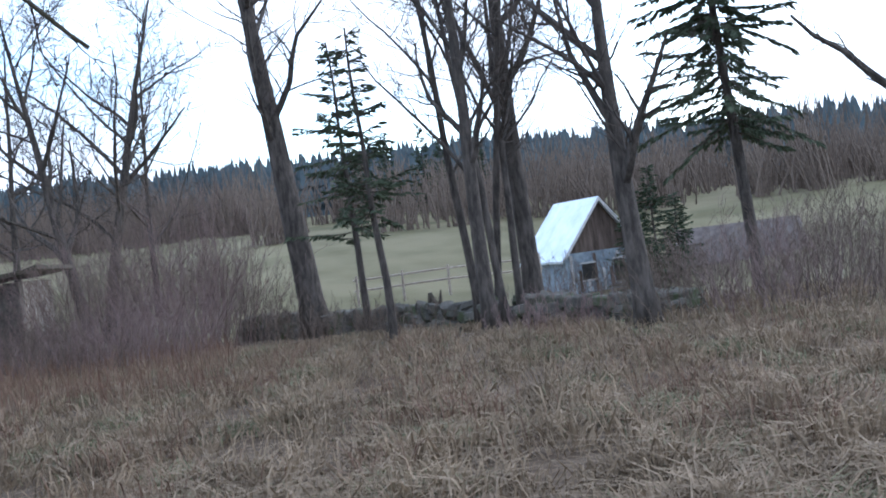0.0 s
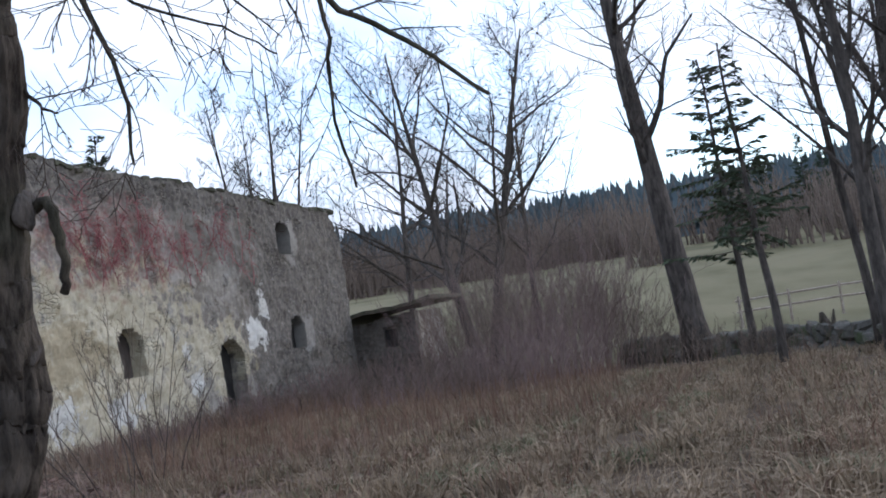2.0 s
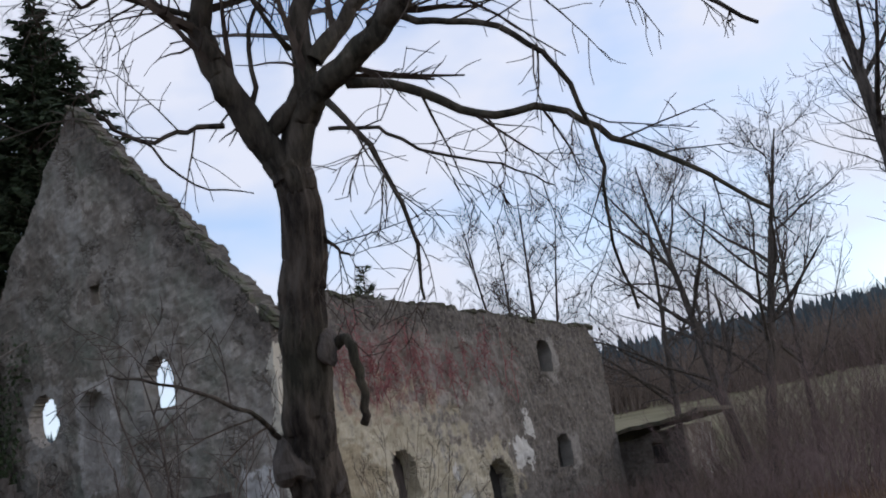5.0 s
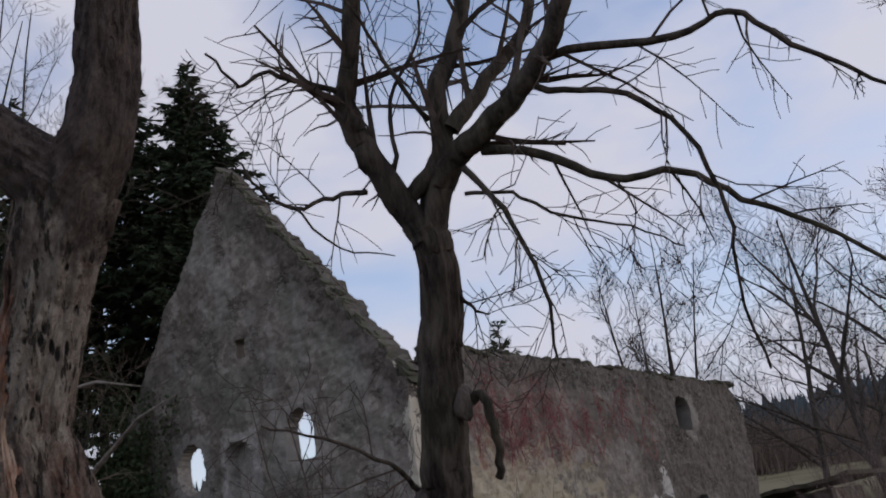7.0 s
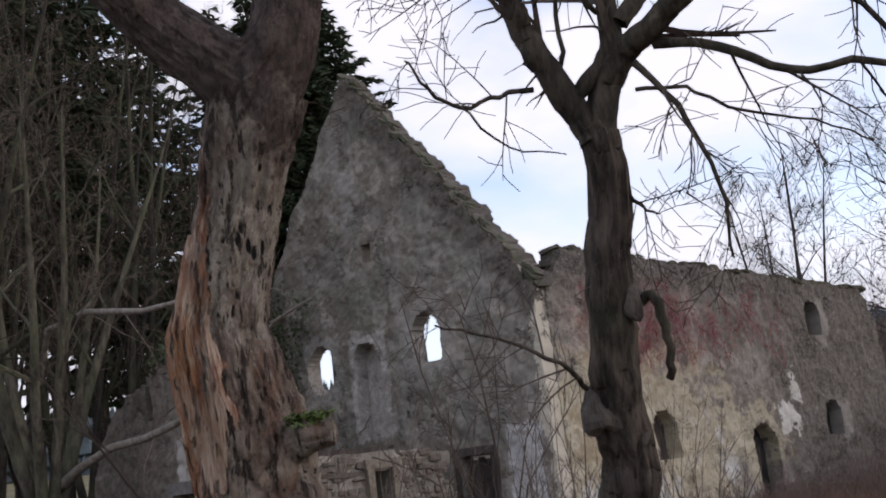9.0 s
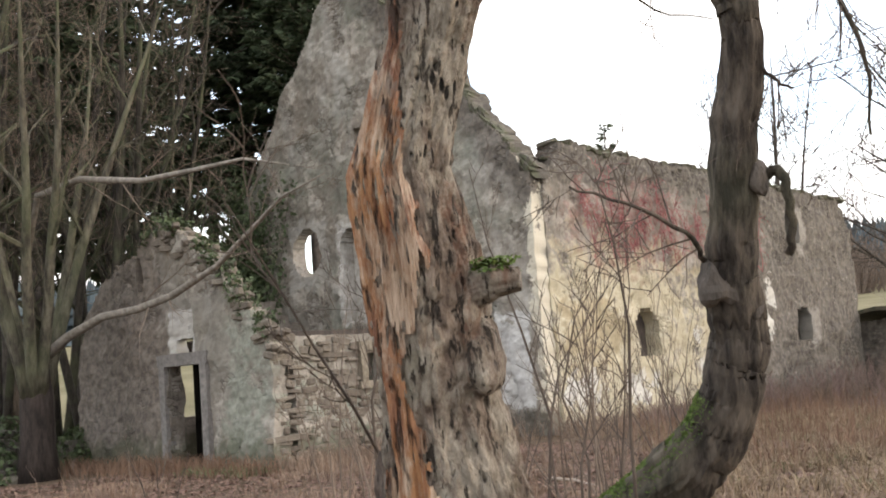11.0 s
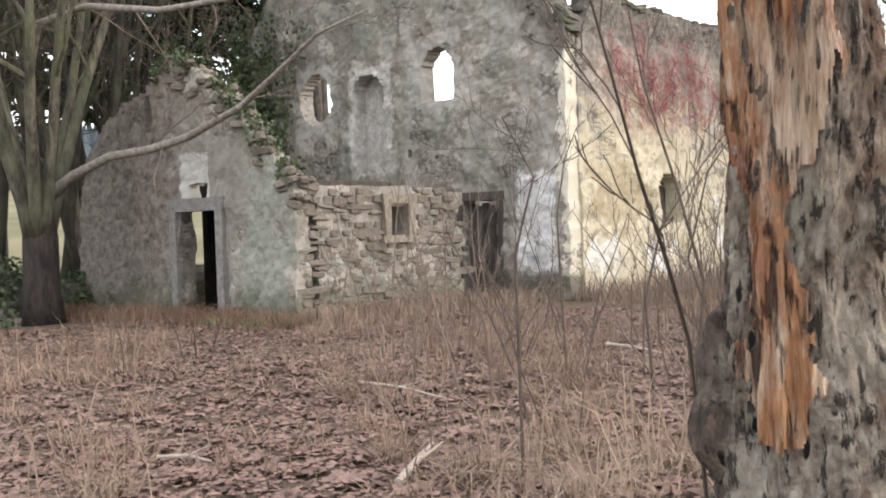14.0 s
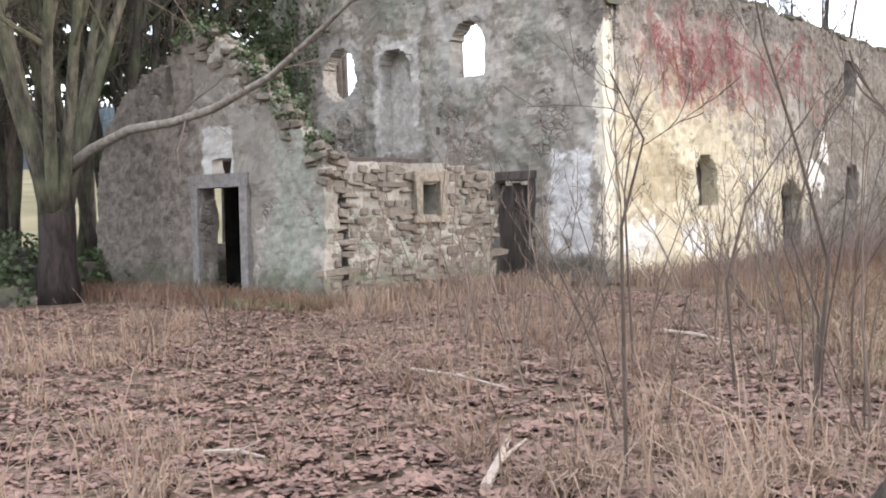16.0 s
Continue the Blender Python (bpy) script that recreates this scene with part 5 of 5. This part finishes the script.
for s in range(46):
    y0 = rngv.uniform(-2.2, 6.6)
    q, qr = limb(rngv, (0.03, y0, rngv.uniform(3.5, 4.7)), (0, rngv.gauss(0, 0.5), 1), rngv.uniform(0.8, 1.8), 0.012, 0.004, 9, 0.3, 0.05)
    q = [(0.04 + 0.04 * rngv.random(), min(max(p[1], -2.6), 7.6), min(p[2], 5.9)) for p in q]
    mass.tube(q, qr, 3, False)
    for k in range(20):
        c, d = along(q, rngv.uniform(0.1, 0.99))
        e = c + Vector((rngv.uniform(0.02, 0.14), rngv.gauss(0, 0.22), rngv.uniform(-0.3, 0.2)))
        mass.tube([tuple(c), tuple((c + e) * 0.5 + Vector((0.03, 0, 0.03))), tuple(e)], [0.006, 0.005, 0.003], 3, False)
part("twig_mass", mass, M_VINE, vine)["kind"] = "stuff"

# ---- far woods ----
def woods():
    rng = random.Random(9)
    g = Geo()
    for i in range(2600):
        az = rng.uniform(-1.45, 0.75)
        r = rng.uniform(150, 200)
        x, y = -3 + r * math.sin(az), 3 + r * math.cos(az)
        h = rng.uniform(8.5, 10.5)
        z0, w = hill(x, y), rng.uniform(1.9, 3.4)
        tiers = 6
        for k in range(tiers):
            a0 = rng.uniform(0, 6)
            za, zb = z0 + h * (k * 0.9 / tiers), z0 + h * min(1.0, (k + 1.75) / tiers)
            wr = w * (1 - k / tiers) + 0.15
            b = len(g.v)
            for s in range(6):
                q = wr * rng.uniform(0.6, 1.15)
                g.v.append((x + q * math.cos(a0 + s * 1.047), y + q * math.sin(a0 + s * 1.047), za + rng.uniform(-0.4, 0.3)))
            g.v.append((x, y, zb))
            for s in range(6):
                g.f.append((b + s, b + (s + 1) % 6, b + 6))
    tagged(new("far_spruce_wood", g.mesh("far_spruce_wood", M_HAZYFOREST)), "dark spruce forest along the hill's crest, haze in its colour", "forest", kind="stuff")
    g = Geo()
    for i in range(430):
        az = rng.choice((rng.uniform(-0.55, 0.1), rng.uniform(0.05, 0.5), rng.uniform(-0.5, -0.1)))
        r = rng.uniform(80, 140) if az > -0.12 else rng.uniform(110, 150)
        x, y = -3 + r * math.sin(az), 3 + r * math.cos(az)
        h = rng.uniform(4, 8)
        z0 = hill(x, y)
        for k in range(16):
            q, qr = limb(rng, (x + rng.gauss(0, 0.9), y + rng.gauss(0, 0.9), z0), (rng.gauss(0, 0.22), rng.gauss(0, 0.22), 1), h * rng.uniform(0.5, 1.1), 0.09, 0.03, 4, 0.2)
            g.tube(q, qr, 3, False)
    tagged(new("far_leafless_wood", g.mesh("far_leafless_wood", M_BROWNTWIG)), "grey-brown leafless wood below the spruces", "forest", kind="stuff")


woods()


# ---- the hut, the barn and the shed ----
def prism_roof(g, w, l, eave, ridge, over=0.35, thick=0.12):
    """Two sloping slabs along y."""
    for s in (-1, 1):
        a = Vector((s * (w / 2 + over), -l / 2 - over, eave - over * (ridge - eave) / (w / 2)))
        b = Vector((0, -l / 2 - over, ridge))
        c, d = Vector((b.x, l / 2 + over, b.z)), Vector((a.x, l / 2 + over, a.z))
        up = Vector((0, 0, thick))
        n = len(g.v)
        g.v += [tuple(v) for v in (a, b, c, d, a + up, b + up, c + up, d + up)]
        for f in ((0, 1, 2, 3), (7, 6, 5, 4), (0, 4, 5, 1), (3, 2, 6, 7), (0, 3, 7, 4), (1, 5, 6, 2)):
            g.f.append(tuple(n + i for i in f))


def hut(name, at, turn, w, l, eave, ridge, roof_m, wall_m, gable_m, label, windows, sink=0.1):
    top = thing(name, (at[0], at[1], hill(at[0], at[1]) - sink), label, "house")
    top.rotation_euler = (0, 0, radians(turn))
    g = Geo()
    for lo, hi in (((-w / 2, -l / 2, -0.5), (w / 2, -l / 2 + 0.2, eave)), ((-w / 2, l / 2 - 0.2, -0.5), (w / 2, l / 2, eave)), ((-w / 2, -l / 2 + 0.2, -0.5), (-w / 2 + 0.2, l / 2 - 0.2, eave)), ((w / 2 - 0.2, -l / 2 + 0.2, -0.5), (w / 2, l / 2 - 0.2, eave))):
        g.box(lo, hi)
    part("wall", g, wall_m, top)
    for s in (-1, 1):
        g = Geo()
        y = s * (l / 2 - 0.02)
        b = len(g.v)
        for yy in (y - s * 0.16, y):
            g.v += [(-w / 2, yy, eave), (w / 2, yy, eave), (0, yy, ridge)]
        g.f += [(b, b + 1, b + 2), (b + 3, b + 5, b + 4), (b, b + 3, b + 4, b + 1), (b + 1, b + 4, b + 5, b + 2), (b + 2, b + 5, b + 3, b)]
        gb = part("gable", g, gable_m, top)
        for s2 in (-1, 1):
            e = Geo()
            e.tube([(s2 * w / 2 * 1.06, y + s * 0.33, eave - 0.2), (0, y + s * 0.33, ridge + 0.02)], [0.09, 0.09], 4)
            part("bargeboard", e, M_PALEWALL, top)
    g = Geo()
    prism_roof(g, w, l, eave, ridge)
    part("roof", g, roof_m, top)
    for k in range(int(w / 0.45)):
        x = -w / 2 + 0.25 + k * 0.45
        e = Geo()
        e.box((x, -l / 2 - 0.06, 0.0), (x + 0.14, -l / 2 - 0.01, eave * (0.55 if k % 3 else 0.95)))
        part("board", e, M_BOARD if k % 2 else M_PALEWALL, top)
    for x, z, ww, hh in windows:
        e = Geo()
        e.box((x - ww / 2, -l / 2 - 0.09, z - hh / 2), (x + ww / 2, -l / 2 - 0.03, z + hh / 2))
        win = part("window", e, M_INSIDESHADE, top)
        f = Geo()
        for lo, hi in (((x - ww / 2 - 0.08, -l / 2 - 0.13, z + hh / 2), (x + ww / 2 + 0.08, -l / 2 - 0.04, z + hh / 2 + 0.09)), ((x - ww / 2 - 0.08, -l / 2 - 0.13, z - hh / 2 - 0.09), (x + ww / 2 + 0.08, -l / 2 - 0.04, z - hh / 2))):
            f.box(lo, hi)
        part("frame", f, M_PALEWALL, win)
    return top


hut("hut", ((8.75, 55.07, -0.90))[:2], 20, 4.3, 4.2, 2.0, 4.6, M_TIN, M_BLUEWALL, M_BOARD, "small hut with a bright sheet-metal gable roof", ((-0.9, 1.0, 0.7, 0.8), (0.9, 0.9, 0.6, 1.1)))
hut("barn", ((17.96, 57.83, -0.87))[:2], 80, 4.2, 6.0, 1.4, 3.1, M_TILES, M_PALEWALL, M_BOARD, "old barn with a brown tiled roof", ((-1.2, 1.0, 0.7, 0.7), (1.2, 1.0, 0.7, 0.7)), 1.6)
hut("cottage", ((30.6, 58.6, -1.10))[:2], 75, 4.0, 5.0, 1.5, 3.3, M_TIN, M_PALEWALL, M_BOARD, "cottage with a pale blue sheet-metal roof", ((0.0, 1.1, 0.8, 0.8),), 1.1)


def shed():
    c = Vector((-13.55, 33.5, 0))
    top = thing("stone_shed", tuple(c), "low stone shed with a sagging mossy roof", "shed")
    ob = rough_wall("shed_wall", (-1.9, 0, -0.2), (1, 0, 0), (0, -1, 0), 3.0, 2.6, 0.35, lambda a, z: z < 2.1 + 0.1 * a and not (1.75 < a < 2.3 and 1.3 < z < 2.0), M_GABLE, "", 0.1)
    ob.name = "wall"
    for k in ("label", "category", "kind"):
        if k in ob:
            del ob[k]
    ob.parent = top
    g = Geo()
    g.box((0.75, 0.36, -0.2), (1.08, 3.0, 2.2))
    g.box((-1.9, 2.7, -0.2), (0.75, 3.0, 2.2))
    part("wall", g, M_ANNEX, top)
    g = Geo()
    n = 12
    for i in range(n + 1):
        a = i / n
        for y in (-0.55, 3.2):
            for dz in (0, 0.13):
                g.v.append((-2.2 + 4.1 * a, y, 1.95 + 0.62 * a + 0.09 * math.sin(a * 5) + dz + 0.05 * noise.noise((a * 9, y, 0))))
    for i in range(n):
        b, d = i * 4, i * 4 + 4
        g.f += [(b, d, d + 1, b + 1), (b + 2, b + 3, d + 3, d + 2), (b + 1, d + 1, d + 3, b + 3), (b, b + 2, d + 2, d)]
    g.f += [(0, 1, 3, 2), (n * 4, n * 4 + 2, n * 4 + 3, n * 4 + 1)]
    part("roof", g, M_MOSSROOF, top)
    g = Geo()
    g.box((-0.18, 0.12, 1.0), (0.4, 0.2, 1.7))
    win = part("window", g, M_INSIDESHADE, top)
    for x in (-0.1, 0.1, 0.3):
        b = Geo()
        b.box((x - 0.02, 0.06, 1.04), (x + 0.02, 0.1, 1.66))
        part("bar", b, M_DARKTIMBER, win)


shed()

# stumps, posts and rails by the field
for i, (p, h, r) in enumerate((((0.40, 26.29, 0.44), 0.75, 0.17), ((-1.45, 25.34, 0.59), 0.6, 0.14))):
    rng = random.Random(i)
    top = thing("stump", (p[0], p[1], hill(p[0], p[1]) - 0.05), "weathered broken tree stump", "stump", "stumps")
    g = Geo()
    g.tube([(0, 0, 0), (-0.02, 0, h * 0.5), (-0.05, 0, h * 0.8), (-0.1, 0, h * 1.25)], [r * 1.3, r, r * 0.9, r * 0.3], 9)
    part("trunk", g, M_BARK2, top)
    g = Geo()
    g.tube([(0, 0, h * 0.5), (0.14, 0, h * 0.9), (0.18, 0.02, h * 1.3)], [r * 0.4, r * 0.3, r * 0.12], 6)
    part("splinter", g, M_BARK2, top)
fence = thing("field_fence", tuple(((0.04, 34.30, 0.54))[:2]) + (0.0,), "old pale wooden field fence", "fence")
for k in range(5):
    g = Geo()
    x = -2.0 + k * 1.5
    g.tube([(x, 0, 0), (x + 0.02, 0, 1.0)], [0.05, 0.04], 6)
    part("post", g, M_STICK, fence)
for z in (0.5, 0.85):
    g = Geo()
    g.tube([(-2.1, 0.05, z), (1, 0.06, z + 0.04), (4.1, 0.05, z - 0.02)], [0.035, 0.035, 0.03], 5)
    part("rail", g, M_STICK, fence)

# fallen sticks on the leaves
rng = random.Random(77)
for i, (p, q, r) in enumerate((((-6.65, 3.53, -0.06), (-7.32, 4.55, -0.10), 0.03), ((-8.57, 3.13, -0.06), (-8.13, 3.26, -0.09), 0.016), ((-9.83, 6.20, 0.20), (-8.45, 5.95, -0.01), 0.015), ((-9.43, 9.97, 0.48), (-8.38, 9.57, 0.31), 0.02))):
    a, b = Vector(p), Vector(q)
    a.z, b.z = hill(a.x, a.y) + 0.05, hill(b.x, b.y) + 0.05
    top = thing("fallen_branch", tuple(a), "dry pale fallen branch on the leaves", "branch", "fallen branches")
    g = Geo()
    d = b - a
    g.tube([(0, 0, 0), tuple(d * 0.5 + Vector((0, 0.03, 0.02))), tuple(d)], [r, r * 0.85, r * 0.5], 6)
    part("stick", g, M_STICK, top)
    g = Geo()
    g.tube([tuple(d * 0.45), tuple(d * 0.6 + Vector((0.12, 0.1, 0.1)))], [r * 0.5, r * 0.2], 5)
    part("twig", g, M_STICK, top)


# ---- grass, stalks and leaves ----
def blades(name, count, pick, height, width, material, label, seed, bend=0.6, base=0.0):
    """Tapered bent blades scattered over the ground."""
    rng = np.random.RandomState(seed)
    pts = pick(rng, count)
    n = len(pts)
    z = np.array([hill(x, y) for x, y in pts]) - 0.02 + base
    a = rng.uniform(0, 2 * np.pi, n)
    h = height * rng.uniform(0.45, 1.25, n)
    w = width * rng.uniform(0.6, 1.3, n)
    b = bend * rng.uniform(0.1, 1.2, n) * h
    ca, sa = np.cos(a), np.sin(a)
    tw = rng.uniform(0, 2 * np.pi, n)
    ct, st = np.cos(tw) * w, np.sin(tw) * w
    P = np.zeros((n, 6, 3))
    for row, (fz, fb, fw) in enumerate(((0, 0, 1.0), (0.6, 0.35, 0.75), (1.0 - 0.25 * bend, 1.0, 0.15))):
        for s, sg in enumerate((-1, 1)):
            P[:, row * 2 + s, 0] = pts[:, 0] + ca * b * fb + sg * ct * fw
            P[:, row * 2 + s, 1] = pts[:, 1] + sa * b * fb + sg * st * fw
            P[:, row * 2 + s, 2] = z + h * fz
    i0 = np.arange(n)[:, None] * 6
    F = np.concatenate([i0 + [0, 1, 3, 2], i0 + [2, 3, 5, 4]])
    me = bpy.data.meshes.new(name)
    me.from_pydata(P.reshape(-1, 3).tolist(), [], F.tolist())
    me.materials.append(material)
    return tagged(new(name, me), label, "grass", kind="stuff")


def sector(y0, y1, half, eye=(0.0, 0.2), head=0.0, clump=0.5, patchy=0.55):
    """Places thinning out with distance, in a wedge of the meadow, gathered in tufts."""
    def pick(rng, count):
        r = y0 + (y1 - y0) * rng.uniform(0, 1, count) ** 1.15
        a = head + rng.uniform(-half, half, count)
        p = np.stack([eye[0] + r * np.sin(a), eye[1] + r * np.cos(a)], 1)
        cell = np.round(p / clump) * clump
        mixed = np.where(rng.uniform(0, 1, (count, 1)) < 0.8, p * 0.45 + (cell + rng.normal(0, 0.13, (count, 2))) * 0.55, p)
        keep = ~((mixed[:, 0] < XC + 0.1) & (mixed[:, 1] > YG - 0.2)) & ~((mixed[:, 0] < XA + 0.1) & (mixed[:, 1] > YA - 0.1))
        x, y = mixed[:, 0], mixed[:, 1]
        wave = np.sin(x * 1.7 + 1.1 * np.sin(y * 0.9)) * np.sin(y * 1.5 + 1.3 * np.sin(x * 1.1 + 2)) + 0.5 * np.sin(x * 4.1 + y * 2.3) * np.sin(y * 3.7 - x * 1.9)
        keep &= rng.uniform(0, 1, count) < 1 - patchy * 0.8 + patchy * wave
        keep &= np.hypot(mixed[:, 0] + 1.5, mixed[:, 1] + 0.3) > 3.2
        return mixed[keep]
    return pick


def off_path(pick, near=1.0):
    """The same, but sparse on the trodden path towards the doorway."""
    def chosen(rng, count):
        p = pick(rng, count)
        a, b = np.array([-3.3, 0.0]), np.array([-16.5, 9.9])
        d = b - a
        t = np.clip(((p - a) @ d) / (d @ d), 0, 1)
        away = np.hypot(*(p - a - t[:, None] * d).T)
        return p[(away > near) | (rng.uniform(0, 1, len(p)) < 0.12)]
    return chosen


NORTH = dict(half=0.62, head=-0.02)
WEST = dict(half=0.60, eye=(-2.9, -0.5), head=-0.76)
ROUGH = dict(clump=0.8, patchy=0.85, **WEST)
blades("meadow_grass", 120000, sector(4.5, 25, **NORTH), 0.27, 0.008, M_STRAW, "matted dry brown meadow grass", 1, 1.75)
blades("meadow_tufts", 34000, sector(4.5, 22, clump=1.3, **NORTH), 0.42, 0.008, M_STRAW, "taller tufts of straw-coloured grass", 13, 1.4)
blades("meadow_grass_low", 60000, sector(4.5, 24, clump=1.7, patchy=0.9, **NORTH), 0.22, 0.007, M_GREENGRASS, "low winter-green grass in the meadow", 2, 1.0, )
blades("meadow_stalks", 13000, sector(7, 25, clump=2.3, patchy=0.75, **NORTH), 0.42, 0.006, M_REDGRASS, "upright red-brown dead stalks", 3, 0.8)
blades("wall_foot_stalks", 8000, sector(14, 27, half=0.24, head=-0.42), 0.6, 0.006, M_REDGRASS, "red-brown weeds along the wall's foot", 4, 0.4)
blades("path_side_grass", 46000, off_path(sector(4.3, 17, **ROUGH), 0.75), 0.27, 0.006, M_DRY, "dry grass beside the trodden path", 5, 1.75)
blades("path_side_stalks", 4200, off_path(sector(4.6, 15, **ROUGH), 0.8), 0.72, 0.005, M_DRY, "pale dry stalks beside the path", 6, 0.7)
blades("path_side_weeds", 5500, off_path(sector(6, 17, **ROUGH), 0.8), 0.42, 0.005, M_REDGRASS, "brown dead weeds before the ruin", 7, 0.95)
blades("door_side_grass", 750, lambda r, n: np.stack([r.uniform(-17.4, -15.4, n), r.uniform(9.4, 10.3, n)], 1), 0.2, 0.008, M_GREENGRASS, "green grass at the wall's foot", 8, 0.8)

blades("long_wall_weeds", 3600, lambda r, n: np.stack([-14.35 + np.abs(r.normal(0, 0.6, n)), r.uniform(16.3, 31.0, n)], 1), 0.5, 0.008, M_DRY, "dry weeds along the long wall's foot", 11, 0.7)
blades("annex_foot_weeds", 2600, lambda r, n: np.stack([r.uniform(-23.2, -15.2, n), 10.25 - np.abs(r.normal(0, 0.5, n))], 1), 0.38, 0.007, M_REDGRASS, "dead weeds along the annex's foot", 9, 0.7)
blades("side_wall_weeds", 2600, lambda r, n: np.stack([-15.75 + np.abs(r.normal(0, 0.6, n)), r.uniform(10.4, 16.3, n)], 1), 0.42, 0.007, M_DRY, "dry weeds along the low side wall", 10, 0.7)


def leaves(count, seed):
    rng = np.random.RandomState(seed)
    pts = sector(4.0, 19, patchy=0.15, **WEST)(rng, count)
    n = len(pts)
    z = np.array([hill(x, y) for x, y in pts]) + rng.uniform(0.0, 0.05, n)
    a = rng.uniform(0, 2 * np.pi, n)
    s = rng.uniform(0.015, 0.052, n)
    P = np.zeros((n, 6, 3))
    for k, (u, v, c) in enumerate(((-1, 0, 0.25), (-0.35, -0.55, 0.0), (-0.35, 0.55, 0.35), (0.5, -0.5, 0.05), (0.5, 0.5, 0.3), (1.1, 0, 0.5))):
        P[:, k, 0] = pts[:, 0] + s * (u * np.cos(a) - v * np.sin(a))
        P[:, k, 1] = pts[:, 1] + s * (u * np.sin(a) + v * np.cos(a))
        P[:, k, 2] = z + s * c * rng.uniform(-0.8, 1.2, n)
    i0 = np.arange(n)[:, None] * 6
    me = bpy.data.meshes.new("leaf_litter")
    tri = np.concatenate([i0 + [0, 1, 2], i0 + [3, 5, 4]])
    me.from_pydata(P.reshape(-1, 3).tolist(), [], np.concatenate([i0 + [1, 3, 4, 2]]).tolist() + tri.tolist())
    me.materials.append(M_LEAF)
    tagged(new("leaf_litter", me), "brown fallen leaves covering the ground", "leaves", kind="stuff")


leaves(95000, 12)

# ---- loose stones, last ----
flat = stone_set(M_STONE, [(0.34, 0.16, 0.11), (0.26, 0.15, 0.09), (0.42, 0.16, 0.12), (0.22, 0.14, 0.13), (0.30, 0.16, 0.075), (0.18, 0.14, 0.10)], "flat")
rng = random.Random(31)
z = 0.03
rows = 0
while z < 2.3:
    y, hrow = YA + 0.02 + rng.uniform(0, 0.15), rng.uniform(0.07, 0.16)
    while y < 14.55:
        me = rng.choice(flat)
        ln = rng.choice((0.14, 0.18, 0.22, 0.3, 0.4, 0.5)) * rng.uniform(0.85, 1.15)
        if not (12.5 < y + ln / 2 < 13.42 and 1.3 < z < 2.25) and rng.random() < 0.88 and z < 2.32 - 0.03 * (y - YA):
            ob = new("stone", me)
            ob.parent = wall_annex_side
            ob.location = (XA - 0.06 + rng.uniform(-0.02, 0.03), y + ln / 2, z + hrow / 2 + rng.uniform(-0.03, 0.03))
            ob.rotation_euler = (rng.gauss(0, 0.08), rng.gauss(0, 0.1), math.pi / 2 + rng.gauss(0, 0.1))
            ob.scale = (ln / 0.29 * rng.uniform(0.8, 1.05), 1.0, hrow / 0.105 * rng.uniform(0.65, 1.25))
        y += ln + 0.015
    z += hrow + 0.012
# broken courses along the annex's sloping top
for i in range(150):
    x = rng.uniform(-19.4, -15.75)
    top_z = np.interp(x, [-19.5, -18.7, -17.7, -16.9, -16.3, -15.8], [4.9, 4.7, 4.1, 3.3, 2.75, 2.45])
    ob = new("stone", rng.choice(flat))
    ob.parent = wall_annex_front
    ob.location = (x, YA - rng.uniform(-0.35, 0.05), top_z - rng.uniform(-0.06, 0.5))
    ob.rotation_euler = (rng.gauss(0, 0.15), rng.gauss(0, 0.2), rng.gauss(0, 0.4))
dark = stone_set(M_DARKSTONE, [(0.34, 0.5, 0.11), (0.26, 0.45, 0.13), (0.42, 0.5, 0.09), (0.3, 0.55, 0.16)], "dark")
for i in range(110):
    t = (i + rng.random()) / 110
    x = XC - 5.6 * t
    ob = new("coping_stone", rng.choice(dark))
    ob.parent = wall_gable
    ob.location = (x, YG + 0.3 + rng.uniform(-0.08, 0.08), 5.55 + (XC - x) * 1.21 + 0.16 * noise.noise((x * 1.3, 3.0, 0)) + rng.uniform(-0.06, 0.04))
    ob.rotation_euler = (rng.gauss(0, 0.2), 0.88 + rng.gauss(0, 0.25), rng.gauss(0, 0.2))
for i in range(120):
    y = 17.3 + 15.2 * (i + rng.random()) / 120
    ob = new("coping_stone", rng.choice(dark))
    ob.parent = wall_long
    ob.location = (XC - 0.3 + rng.uniform(-0.1, 0.1), y, 6.35 - 0.028 * (y - 17.1) + 0.14 * noise.noise((y * 0.8, 1.0, 0)) + rng.uniform(-0.05, 0.02) - (0.4 if y < 17.6 else 0))
    ob.rotation_euler = (rng.gauss(0, 0.15), rng.gauss(0, 0.15), math.pi / 2 + rng.gauss(0, 0.3))
# dry-stone field wall
field_wall = tagged(new("field_wall"), "low tumbled dry-stone wall with moss", "wall", kind="structure")
fs = stone_set(M_FIELDSTONE, [(0.42, 0.34, 0.22), (0.3, 0.3, 0.26), (0.5, 0.36, 0.2), (0.36, 0.3, 0.3)], "field")
way = [Vector((*p[:2], 0)) for p in ((-5.40, 33.44, 0.28), (-2.25, 29.36, 0.03), (1.07, 23.27, 0.02), (3.63, 19.00, 0.01), (4.76, 18.17, 0.10))]
line = [tuple(p) for p in way]
for i in range(290):
    t = (i + rng.random()) / 290
    p, d = along(line, min(t, 0.995))
    lay = i % 3
    ob = new("stone", rng.choice(fs))
    ob.parent = field_wall
    side = Vector((-d.y, d.x, 0))
    q = p + side * rng.uniform(-0.25, 0.25)
    k = 0.75 + 0.5 * (1 - t)
    ob.location = (q.x, q.y, hill(q.x, q.y) + (0.1 + 0.19 * lay) * k)
    ob.rotation_euler = (rng.gauss(0, 0.25), rng.gauss(0, 0.25), rng.uniform(0, 6.28))
    ob.scale = (k, k, k)
